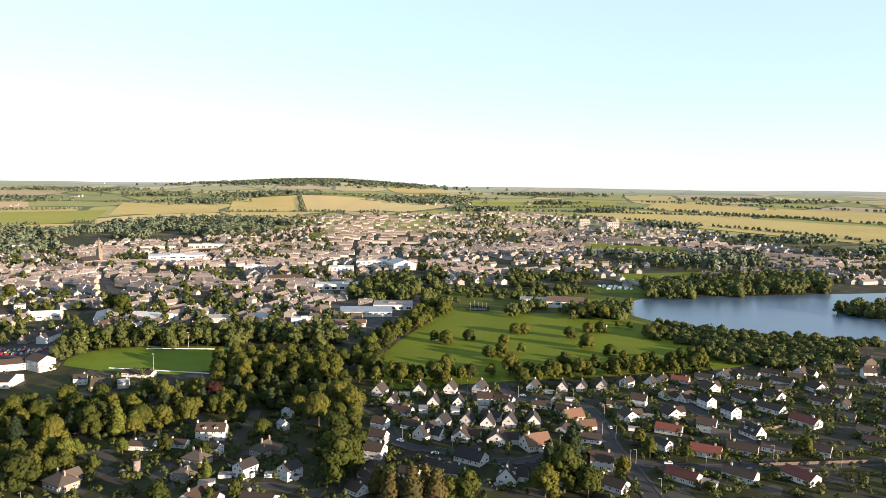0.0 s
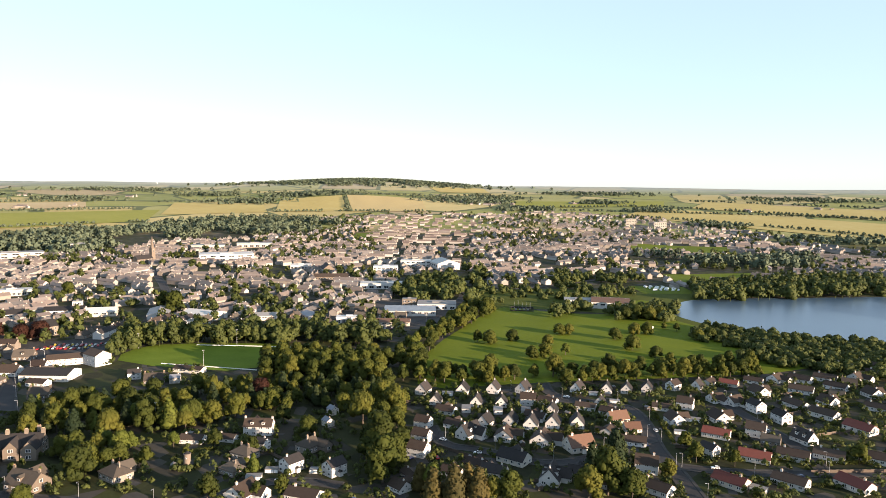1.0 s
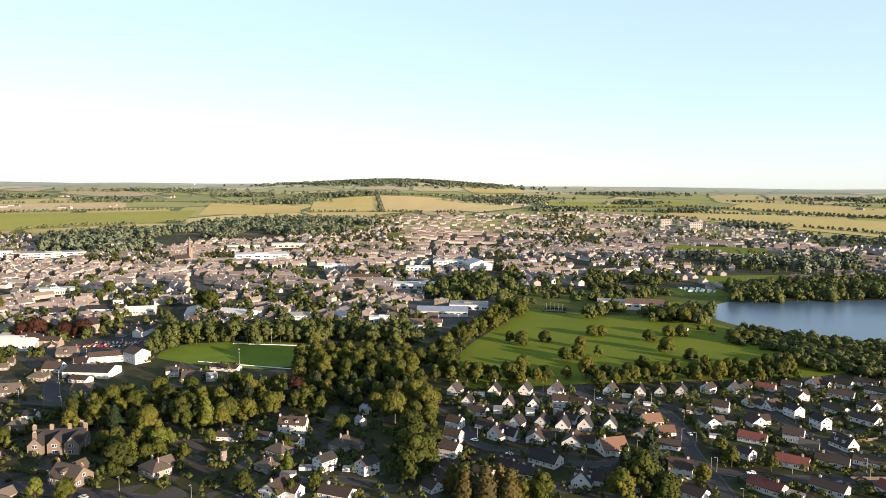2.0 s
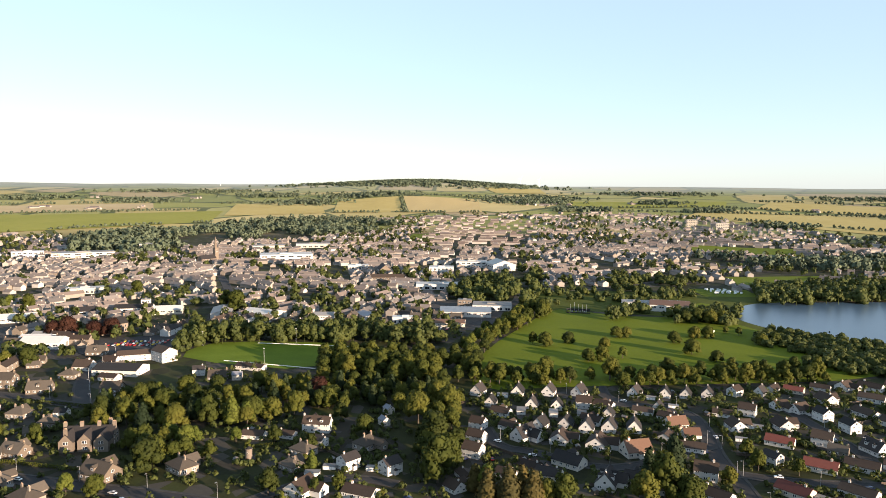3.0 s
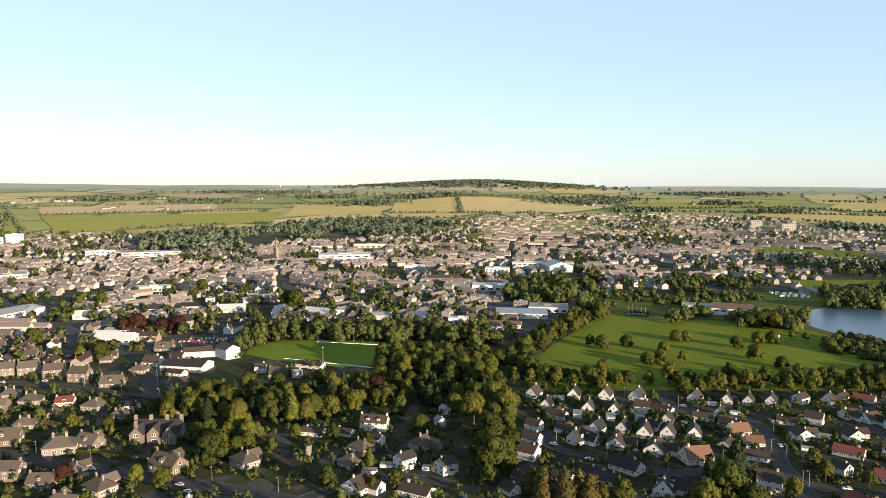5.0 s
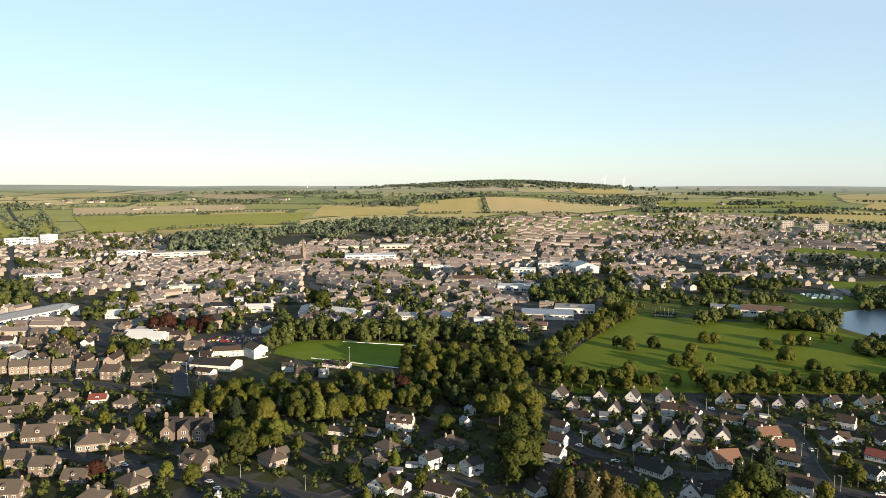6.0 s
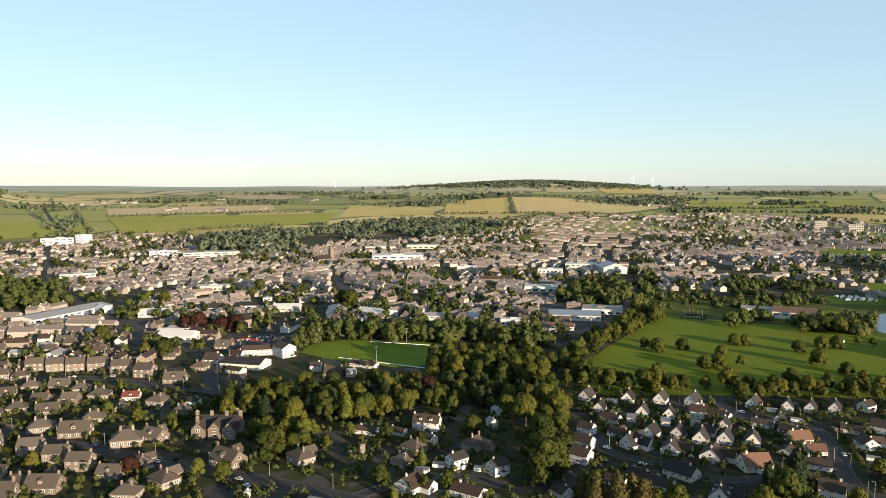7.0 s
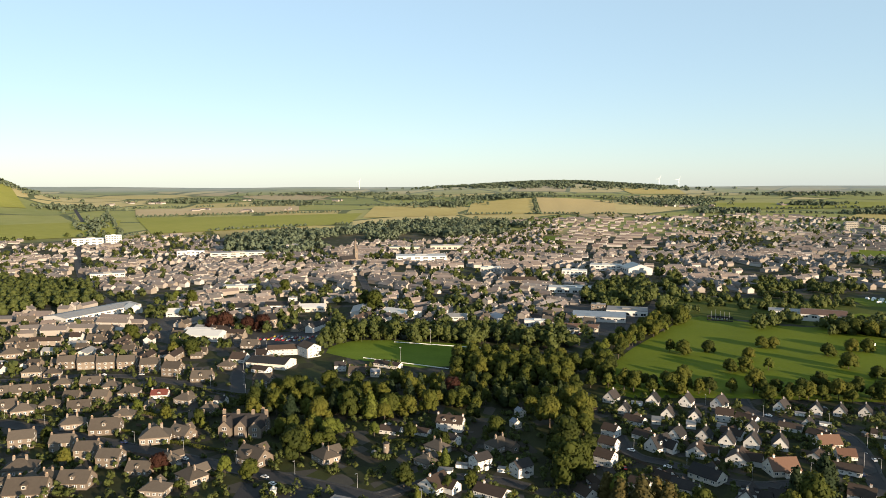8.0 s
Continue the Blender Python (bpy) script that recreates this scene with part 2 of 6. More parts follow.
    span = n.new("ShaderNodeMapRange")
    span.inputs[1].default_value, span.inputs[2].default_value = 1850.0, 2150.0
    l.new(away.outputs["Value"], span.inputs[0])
    # aerial haze put into the land colour: greyer with distance from 3600 m
    haze_tint = n.new("ShaderNodeRGB")
    haze_tint.outputs[0].default_value = (0.27, 0.295, 0.27, 1)
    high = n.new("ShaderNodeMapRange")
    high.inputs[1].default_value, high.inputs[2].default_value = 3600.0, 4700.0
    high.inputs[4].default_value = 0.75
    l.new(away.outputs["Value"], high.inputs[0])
    farm = mixed(high.outputs[0], farm, haze_tint.outputs[0])
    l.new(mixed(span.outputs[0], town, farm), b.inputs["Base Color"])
    return m


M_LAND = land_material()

# ---------------------------------------------------------------- helpers for shapes


def box(bm, x0, x1, y0, y1, z0, z1, mat=0):
    v = [bm.verts.new(p) for p in ((x0, y0, z0), (x1, y0, z0), (x1, y1, z0), (x0, y1, z0), (x0, y0, z1), (x1, y0, z1), (x1, y1, z1), (x0, y1, z1))]
    for q in ((3, 2, 1, 0), (4, 5, 6, 7), (0, 1, 5, 4), (1, 2, 6, 5), (2, 3, 7, 6), (3, 0, 4, 7)):
        bm.faces.new([v[i] for i in q]).material_index = mat


def solid(bm, pts, faces, mat=0):
    v = [bm.verts.new(p) for p in pts]
    for q in faces:
        bm.faces.new([v[i] for i in q]).material_index = mat


def cone(bm, x, y, z0, z1, r0, r1, n=8, mat=0):
    a = [bm.verts.new((x + r0 * math.cos(2 * math.pi * i / n), y + r0 * math.sin(2 * math.pi * i / n), z0)) for i in range(n)]
    b = [bm.verts.new((x + r1 * math.cos(2 * math.pi * i / n), y + r1 * math.sin(2 * math.pi * i / n), z1)) for i in range(n)]
    for i in range(n):
        bm.faces.new((a[i], a[(i + 1) % n], b[(i + 1) % n], b[i])).material_index = mat
    bm.faces.new(b).material_index = mat
    bm.faces.new(a[::-1]).material_index = mat


def part(name, bm, mats, parent, label=""):
    me = bpy.data.meshes.new(name)
    bm.to_mesh(me)
    bm.free()
    for m in (mats if isinstance(mats, (list, tuple)) else [mats]):
        me.materials.append(m)
    ob = new(name, me)
    ob.parent = parent
    if label:
        ob["label"] = label
    return ob


def sheet(name, verts, faces, mats, parent=None, index=None):
    me = bpy.data.meshes.new(name)
    me.from_pydata(verts, [], faces)
    for m in (mats if isinstance(mats, (list, tuple)) else [mats]):
        me.materials.append(m)
    if index is not None:
        me.polygons.foreach_set("material_index", index)
    ob = new(name, me)
    ob.parent = parent
    return ob


# ---------------------------------------------------------------- ground


PLAN_R = [0, 1500, 4900, 6500]
TRUE_R = [0, 2025, 4880, 6300]


def reach(r):
    """Metres from the middle for a radius on the plan of the countryside."""
    return float(np.interp(r, PLAN_R, TRUE_R))


def ground_z(x, y):
    far = math.hypot(x, y)
    if far < 1147:
        return 0.0
    r = float(np.interp(far, TRUE_R, PLAN_R))
    az = math.degrees(math.atan2(-x, y))
    z = float(np.interp(r, [0, 850, 1500, 2200, 3000, 4000, 4900, 6500], [0, 0, 7, 25, 48, 76, 96, 100]))
    z *= 1 - min(1, max(0, (-az - 12) / 4)) * min(1, max(0, (1500 - r) / 350))
    z += 30 * math.exp(-((az - 9) / 7.5) ** 2) * math.exp(-((r - 2850) / 420) ** 2)
    z += 42 * math.exp(-(abs(az - 8.5) / 8) ** 2.2) * math.exp(-((r - 4250) / 420) ** 2)
    z += 112 * math.exp(-((az - 52) / 4) ** 2) * math.exp(-((r - 3000) / 450) ** 2)
    if r > 3200:
        z += min(1, (r - 3200) / 900) * (7 * noise.noise((x / 620, y / 620, 0.3)) + 9 * noise.noise((x / 1500, y / 1500, 4.3)))
    return 141.75 - (105 - z) * far / r


def polar(az, r):
    """A place by its bearing and its radius on the plan."""
    a, r = radians(az), reach(r)
    return -r * math.sin(a), r * math.cos(a)


def ring(az, r):
    a = radians(az)
    return -r * math.sin(a), r * math.cos(a)


def make_ground():
    radii = [0, 60, 150, 300, 500, 800, 1147] + list(range(1210, 5000, 60)) + [5100, 5600, 6300]
    angles = [-180 + 10 * i for i in range(13)] + [-56 + 0.8 * i for i in range(163)] + [80 + 10 * i for i in range(10)]
    n = len(angles)
    verts = []
    for r in radii:
        for a in angles:
            x, y = ring(a, r)
            verts.append((x, y, ground_z(x, y)))
    faces = [(i * n + j, i * n + (j + 1) % n, (i + 1) * n + (j + 1) % n, (i + 1) * n + j) for i in range(len(radii) - 1) for j in range(n)]
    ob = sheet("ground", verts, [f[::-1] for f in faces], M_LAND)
    for p in ob.data.polygons:
        p.use_smooth = True
    return tagged(ob, "gently rolling land with lawns, yards and farm fields", "ground", kind="structure")


ground = make_ground()


def draped(name, corners, mat, lift, label, category="grass", n=14):
    """A four-cornered sheet laid on the land."""
    a, b, c, d = [Vector((*p, 0)) for p in corners]
    verts = []
    for i in range(n + 1):
        for j in range(n + 1):
            u, v = i / n, j / n
            p = (a * (1 - u) + b * u) * (1 - v) + (d * (1 - u) + c * u) * v
            verts.append((p.x, p.y, ground_z(p.x, p.y) + lift))
    faces = [(i * (n + 1) + j, (i + 1) * (n + 1) + j, (i + 1) * (n + 1) + j + 1, i * (n + 1) + j + 1) for i in range(n) for j in range(n)]
    return tagged(sheet(name, verts, faces, mat), label, category, kind="structure")


def outline(name, points, mat, lift, label, category, smooth=0):
    """A flat sheet with a rounded outline."""
    p = [Vector((*q, 0)) for q in points]
    for _ in range(smooth):
        p = [w for i in range(len(p)) for w in (p[i] * 0.75 + p[(i + 1) % len(p)] * 0.25, p[i] * 0.25 + p[(i + 1) % len(p)] * 0.75)]
    bm = bmesh.new()
    f = bm.faces.new([bm.verts.new((q.x, q.y, lift)) for q in p])
    f.normal_update()
    bmesh.ops.triangulate(bm, faces=bm.faces[:])
    ob = part(name, bm, mat, None)
    for q in ob.data.polygons:
        if q.normal.z < 0:
            q.flip()
    return tagged(ob, label, category, kind="structure")


def strip(name, line, width, mat, z0, z1, label, category, offset=0.0):
    """A road, kerb or wall along a line; thick from z0 to z1."""
    p = [Vector(q) for q in line]
    for _ in range(2):
        p = [p[0]] + [w for i in range(len(p) - 1) for w in (p[i] * 0.75 + p[i + 1] * 0.25, p[i] * 0.25 + p[i + 1] * 0.75)] + [p[-1]]
    verts, faces = [], []
    for i, q in enumerate(p):
        d = (p[min(i + 1, len(p) - 1)] - p[max(i - 1, 0)]).normalized()
        s = Vector((-d.y, d.x))
        g = ground_z(q.x, q.y)
        for k in (offset - width / 2, offset + width / 2):
            w = q + s * k
            verts += [(w.x, w.y, g + z0), (w.x, w.y, g + z1)]
    for i in range(len(p) - 1):
        a, b = 4 * i, 4 * i + 4
        faces += [(a + 1, b + 1, b + 3, a + 3), (a, b, b + 1, a + 1), (a + 2, a + 3, b + 3, b + 2)]
    e = len(verts) - 4
    faces += [(0, 1, 3, 2), (e, e + 2, e + 3, e + 1)]
    faces = [f[::-1] for f in faces]
    return tagged(sheet(name, verts, faces, mat), label, category, kind="structure")


PARK = [(-35, 475), (40, 500), (148, 521), (256, 547), (290, 594), (223, 736), (202, 796), (240, 864), (202, 891), (173, 796), (135, 776), (68, 799), (30, 818), (0, 716), (-32, 608), (-40, 540)]
outline("park_lawn", PARK, M_PARK, 0.13, "sunlit mown parkland grass with long tree shadows", "grass", 1)
outline("football_pitch", [(-273, 529), (-151, 510), (-135, 608), (-265, 602), (-286, 567)], M_PITCH, 0.13, "green mown football ground ringed by trees", "pitch", 1)
LOCH = [(252, 868), (224, 815), (226, 775), (240, 738), (264, 706), (300, 680), (395, 652), (560, 640), (837, 640), (1026, 756), (1080, 1026), (864, 1026), (634, 961), (540, 945), (405, 921), (290, 902)]
outline("loch", LOCH, M_WATER, 0.17, "still blue water of a loch between wooded banks", "water", 2)
outline("lochside_meadow", [(150, 730), (235, 610), (360, 610), (350, 700), (340, 740), (340, 800), (330, 880), (360, 930), (520, 990), (230, 980), (190, 860)], M_ROUGH, 0.10, "rough green meadow round the head of the loch", "grass", 1)

# farmland that stands out on the slopes beyond the town
draped("barley_field", [polar(15.6, 2060), polar(9.9, 2100), polar(10.4, 2640), polar(15.2, 2560)], M_WHEAT, 1.2, "pale ripe barley field on the hillside", "field")
draped("barley_field", [polar(9.5, 2080), polar(3.6, 2110), polar(4.0, 2600), polar(10.0, 2650)], M_TRAMLINES, 1.2, "golden barley field striped with tractor lines", "field")
draped("barley_field", [polar(24, 1950), polar(16.2, 2040), polar(16.5, 2350), polar(23, 2500)], M_WHEAT, 1.2, "pale ripe barley field beside woodland", "field")
draped("green_field", [polar(40, 1560), polar(25, 1750), polar(24, 2150), polar(41, 2050)], M_FIELD_GREEN, 1.2, "broad yellow-green field behind the town", "field")
draped("stubble_field", [polar(41, 2120), polar(29, 2260), polar(29, 2550), polar(41, 2450)], M_STUBBLE, 1.3, "narrow tan stubble field", "field")
draped("green_field", [polar(60, 1500), polar(42.5, 1560), polar(42, 1980), polar(60, 1900)], M_FIELD_GREEN, 1.2, "olive green pasture at the town's edge", "field")
draped("barley_field", [polar(-12, 2050), polar(-33, 1500), polar(-37, 1900), polar(-14, 2500)], M_WHEAT, 1.3, "long golden barley field past the houses", "field")
draped("barley_field", [polar(-17, 2500), polar(-35, 2050), polar(-37, 2500), polar(-18, 2950)], M_WHEAT, 1.3, "long golden barley field with a dark hedge", "field")
draped("green_field", [polar(-4, 2350), polar(-15, 2600), polar(-15, 2950), polar(-3, 2750)], M_FIELD_GREEN, 1.3, "green pasture below the far woods", "field")
draped("barley_field", [polar(2.5, 3500), polar(-1.5, 3500), polar(-1, 4000), polar(3.5, 3950)], M_WHEAT, 1.6, "pale barley field on the shoulder of the ridge", "field")
draped("green_field", [polar(60, 2350), polar(48, 2450), polar(49, 3000), polar(60, 2950)], M_FIELD_GREEN, 1.5, "green slope under a wooded hilltop", "field")
draped("green_field", [(-290, 1674), (-176, 1714), (-169, 1917), (-304, 1877)], M_PARK, 0.5, "small bright green field among far houses", "field", 6)
draped("green_field", [(304, 1040), (446, 1080), (466, 1188), (310, 1148)], M_PARK, 0.15, "sunlit meadow behind the lochside trees", "field", 6)
draped("green_field", [(351, 1552), (567, 1526), (594, 1660), (378, 1701)], M_PARK, 0.5, "green playing field among far houses", "field", 6)

# ---------------------------------------------------------------- roads
ROADS = {
    "main": ([(27, 475), (61, 460), (89, 459), (104, 448), (105, 412), (101, 378), (103, 354), (104, 320), (105, 256), (94, 162)], 7.0),
    "lower": ([(105, 354), (128, 348), (165, 348), (216, 354), (297, 362)], 6.0),
    "up": ([(53, 502), (54, 475), (68, 463)], 6.0),
    "close": ([(166, 466), (174, 424), (180, 392), (178, 354)], 5.5),
    "old": ([(-567, 332), (-385, 317), (-278, 306), (-209, 298), (-148, 292), (-81, 277), (27, 256), (100, 250)], 8.0),
    "lane": ([(-124, 289), (-101, 320), (-78, 325), (-59, 320)], 5.0),
    "cul": ([(103, 392), (54, 354), (30, 354), (8, 370), (-14, 374), (-22, 405)], 5.5),
    "villas": ([(-540, 354), (-454, 392), (-418, 421), (-364, 429), (-277, 408)], 6.5),
    "station": ([(-277, 408), (-317, 466), (-338, 533), (-304, 634), (-162, 682), (-68, 675), (-27, 770), (0, 932), (-38, 1215), (-81, 1688), (-27, 2025)], 8.0),
    "west": ([(-338, 533), (-446, 567), (-567, 634), (-837, 837), (-1215, 1215), (-1552, 1593), (-2025, 2025)], 8.0),
    "high": ([(-304, 634), (-351, 810), (-432, 972), (-540, 1161), (-702, 1350)], 8.0),
    "north": ([(0, 932), (162, 1026), (405, 1350), (567, 1755)], 7.0),
}
for step, (key, (line, wide)) in enumerate(ROADS.items()):
    up = 0.004 * step
    strip("road", line, wide, M_TAR, 0.0, 0.12 + up, "dark worn asphalt street", "road")
    for side in (-1, 1):
        strip("pavement", line, 1.6, M_PAVE, 0.0, 0.24 + up, "pale concrete pavement with kerb beside the street", "pavement", side * (wide / 2 + 0.8))
outline("car_park", [(-354, 547), (-294, 537), (-277, 594), (-324, 624), (-371, 594)], M_TAR, 0.11, "asphalt car park among sheds", "car park", 0)
outline("yard", [(-176, 675), (-27, 682), (14, 796), (-81, 864), (-189, 810)], M_PAVE, 0.10, "grey yard round factory sheds", "yard", 0)
outline("yard", [(-446, 533), (-364, 513), (-354, 594), (-446, 634), (-540, 675), (-554, 594)], M_PAVE, 0.10, "grey yard round a hall and market", "yard", 0)

# ---------------------------------------------------------------- houses
random.seed(4)


def add_window(parent, x, y, z, wide, high, ang, name="window"):
    """A framed window on a wall, facing the way ang (degrees from +x): one plate with sunk panes."""
    n = 2 if wide > 1.4 else 1
    ys = [-wide / 2]
    for i in range(n):
        y0 = -wide / 2 + i * wide / n
        ys += [y0 + 0.09, y0 + wide / n - 0.09]
    ys.append(wide / 2)
    zs = [0, 0.09, high - 0.09, high]
    bm = bmesh.new()
    grid = [[bm.verts.new((0.06, u, w)) for w in zs] for u in ys]
    back = [[bm.verts.new((-0.05, u, w)) for w in (0, high)] for u in (ys[0], ys[-1])]
    panes = []
    for i in range(len(ys) - 1):
        for j in range(3):
            f = bm.faces.new((grid[i][j], grid[i + 1][j], grid[i + 1][j + 1], grid[i][j + 1]))
            if j == 1 and i % 2 == 1:
                panes.append(f)
    bm.faces.new((back[0][0], back[0][1], *[v for v in grid[0]][::-1]))
    bm.faces.new((back[1][1], back[1][0], *grid[-1]))
    for f in panes:
        r = bmesh.ops.inset_individual(bm, faces=[f], thickness=0.004, depth=-0.035)
        f.material_index = 1
    bmesh.ops.transform(bm, matrix=pose(x, y, z, 0, 0, ang), verts=bm.verts[:])
    return part(name, bm, [M_FRAME, M_GLASS], parent)


def add_door(parent, x, y, ang, wide=0.95, high=2.05, mat=None):
    bm = bmesh.new()
    box(bm, -0.02, 0.05, -wide / 2, wide / 2, 0.05, high)
    box(bm, 0.05, 0.09, wide / 2 - 0.16, wide / 2 - 0.08, 1.0, 1.06)
    bmesh.ops.transform(bm, matrix=pose(x, y, 0, 0, 0, ang), verts=bm.verts[:])
    return part("door", bm, mat or M_DOOR, parent)


def gable_walls(L, W, eave, rise):
    bm = bmesh.new()
    a, b = L / 2, W / 2
    solid(bm, [(-b, -a, -0.4), (b, -a, -0.4), (b, a, -0.4), (-b, a, -0.4), (-b, -a, eave), (b, -a, eave), (b, a, eave), (-b, a, eave), (0, -a, eave + rise), (0, a, eave + rise)],
          [(3, 2, 1, 0), (0, 1, 5, 8, 4), (2, 3, 7, 9, 6), (1, 2, 6, 5), (3, 0, 4, 7), (5, 6, 9, 8), (7, 4, 8, 9)])
    return bm


def gable_roof(L, W, eave, rise, over=0.4, thick=0.16):
    """Two sloping slabs and a ridge cap."""
    bm = bmesh.new()
    a, b = L / 2 + over * 0.6, W / 2
    k = rise / b
    for s in (-1, 1):
        x1, z1 = s * (b + over), eave - over * k + 0.03
        x0, z0 = 0.0, eave + rise + 0.03
        pts = [(x0, -a, z0), (x1, -a, z1), (x1, a, z1), (x0, a, z0), (x0, -a, z0 + thick), (x1, -a, z1 + thick), (x1, a, z1 + thick), (x0, a, z0 + thick)]
        f = [(0, 1, 2, 3), (4, 7, 6, 5), (0, 4, 5, 1), (1, 5, 6, 2), (2, 6, 7, 3), (3, 7, 4, 0)]
        solid(bm, pts, f if s < 0 else [q[::-1] for q in f])
    box(bm, -0.14, 0.14, -a, a, eave + rise + thick - 0.02, eave + rise + thick + 0.10)
    return bm


def hip_roof(L, W, eave, rise, over=0.4):
    bm = bmesh.new()
    a, b = L / 2 + over, W / 2 + over
    h = max(0.1, a - b)
    e = eave - 0.02
    solid(bm, [(-b, -a, e), (b, -a, e), (b, a, e), (-b, a, e), (-b, -a, e + 0.16), (b, -a, e + 0.16), (b, a, e + 0.16), (-b, a, e + 0.16), (0, -h, eave + rise), (0, h, eave + rise)],
          [(3, 2, 1, 0), (0, 1, 5, 4), (1, 2, 6, 5), (2, 3, 7, 6), (3, 0, 4, 7), (4, 5, 8), (5, 6, 9, 8), (6, 7, 9), (7, 4, 8, 9)])
    box(bm, -0.13, 0.13, -h, h, eave + rise - 0.05, eave + rise + 0.1)
    return bm


def add_chimney(parent, x, y, z0, z1, wide=0.9, deep=0.6, pots=2, mat=None):
    bm = bmesh.new()
    box(bm, x - deep / 2, x + deep / 2, y - wide / 2, y + wide / 2, z0, z1)
    box(bm, x - deep / 2 - 0.08, x + deep / 2 + 0.08, y - wide / 2 - 0.08, y + wide / 2 + 0.08, z1, z1 + 0.14)
    for i in range(pots):
        cone(bm, x, y + (i - (pots - 1) / 2) * 0.42, z1 + 0.14, z1 + 0.62, 0.15, 0.12, 6, 1)
    return part("chimney", bm, [mat or M_STONE, M_POT], parent)


def long_windows(h, L, W, z, n, side, wide=1.5, high=1.15, door=False):
    for i in range(n):
        y = (i + 0.5) / n * L - L / 2
        if door and i == n // 2:
            add_door(h, side * W / 2, y, 0 if side > 0 else 180)
        else:
            add_window(h, side * W / 2, y, z, wide, high, 0 if side > 0 else 180)


def house(name, L, W, eave, rise, wall, roof, storeys=1, hip=False, chimneys=((0, -0.3),), n=3, attic=True, porch=False, dormers=0, wing=False, stack=None, lite=False, label=""):
    h = new(name)
    part("wall", gable_walls(L, W, eave, rise) if not hip else hip_walls(L, W, eave), wall, h)
    part("roof", hip_roof(L, W, eave, rise) if hip else gable_roof(L, W, eave, rise), roof, h)
    for s in range(storeys):
        z = 0.95 + s * 2.6
        long_windows(h, L, W, z, n, 1, door=s == 0)
        long_windows(h, L, W, z, n, -1)
        for e in () if lite else (-1, 1):
            for x in (-0.25, 0.25):
                add_window(h, x * W, e * L / 2, z, 1.5 if s else 1.7, 1.15, 90 * e)
    if lite:
        attic = False
    if attic and not hip:
        for e in (-1, 1):
            add_window(h, 0, e * L / 2, eave + 0.35 if storeys == 1 else eave + 0.4, 1.2, 1.1, 90 * e)
    for x, y in chimneys:
        zr = eave + rise * (1 - abs(x) * 2)
        add_chimney(h, x * W, y * L, zr - 0.8, eave + rise + 0.9, mat=stack or wall)
    if porch:
        bm = bmesh.new()
        box(bm, W / 2 + 0.02, W / 2 + 1.5, -1.1, 1.1, -0.3, 2.3)
        solid(bm, [(W / 2 + 0.02, -1.3, 2.3), (W / 2 + 1.7, -1.3, 2.3), (W / 2 + 1.7, 1.3, 2.3), (W / 2 + 0.02, 1.3, 2.3), (W / 2 + 0.02, 0, 3.2), (W / 2 + 1.7, 0, 3.2)],
              [(3, 2, 1, 0), (0, 1, 5, 4), (1, 2, 5), (2, 3, 4, 5), (3, 0, 4)], 1)
        part("porch", bm, [wall, roof], h)
    for i in range(dormers):
        y = ((i + 0.5) / dormers - 0.5) * L * 0.8
        for s in (-1, 1):
            bm = bmesh.new()
            x0, x1 = s * W * 0.12, s * W * 0.40
            lo, hi = min(x0, x1), max(x0, x1)
            box(bm, lo, hi, y - 0.85, y + 0.85, eave, eave + rise * 0.62)
            solid(bm, [(lo - 0.1, y - 1.05, eave + rise * 0.62), (hi + 0.1, y - 1.05, eave + rise * 0.62), (hi + 0.1, y + 1.05, eave + rise * 0.62), (lo - 0.1, y + 1.05, eave + rise * 0.62), (lo - 0.1, y, eave + rise * 0.62 + 0.8), (hi + 0.1, y, eave + rise * 0.62 + 0.8)],
                  [(3, 2, 1, 0), (0, 1, 5, 4), (1, 2, 5), (2, 3, 4, 5), (3, 0, 4)], 1)
            d = part("dormer", bm, [wall, roof], h)
            add_window(d, x1, y, eave + rise * 0.62 - 1.1, 1.1, 0.95, 0 if s > 0 else 180)
    if wing:
        bm = gable_walls(W * 0.75, W * 0.62, eave * 0.96, rise * 0.7)
        bmesh.ops.transform(bm, matrix=pose(W * 0.62, L * 0.22, 0, 0, 0, 90), verts=bm.verts[:])
        part("wing_wall", bm, wall, h)
        bm = gable_roof(W * 0.75, W * 0.62, eave * 0.96, rise * 0.7)
        bmesh.ops.transform(bm, matrix=pose(W * 0.62, L * 0.22, 0, 0, 0, 90), verts=bm.verts[:])
        part("wing_roof", bm, roof, h)
        add_window(h, W * 0.995, L * 0.22, 0.95, 1.7, 1.2, 0)
    return tagged(h, label, "house")


def hip_walls(L, W, eave):
    bm = bmesh.new()
    box(bm, -W / 2, W / 2, -L / 2, L / 2, -0.4, eave)
    return bm


def garage(L=9, W=5.4):
    g = new("garage")
    part("wall", hip_walls(L, W, 2.5), M_WHITE, g)
    bm = bmesh.new()
    box(bm, -W / 2 - 0.2, W / 2 + 0.2, -L / 2 - 0.2, L / 2 + 0.2, 2.5, 2.68)
    box(bm, -W / 2 - 0.24, W / 2 + 0.24, -L / 2 - 0.24, -L / 2 - 0.2, 2.42, 2.72)
    part("roof", bm, M_FLAT, g)
    for i in range(3):
        add_door(g, -W / 2, (i - 1) * L / 3.1, 180, 2.3, 2.1, M_FRAME)
    add_window(g, 0, -L / 2, 1.2, 1.2, 0.7, -90)
    return tagged(g, "low white garage block with a grey felt roof", "garage")


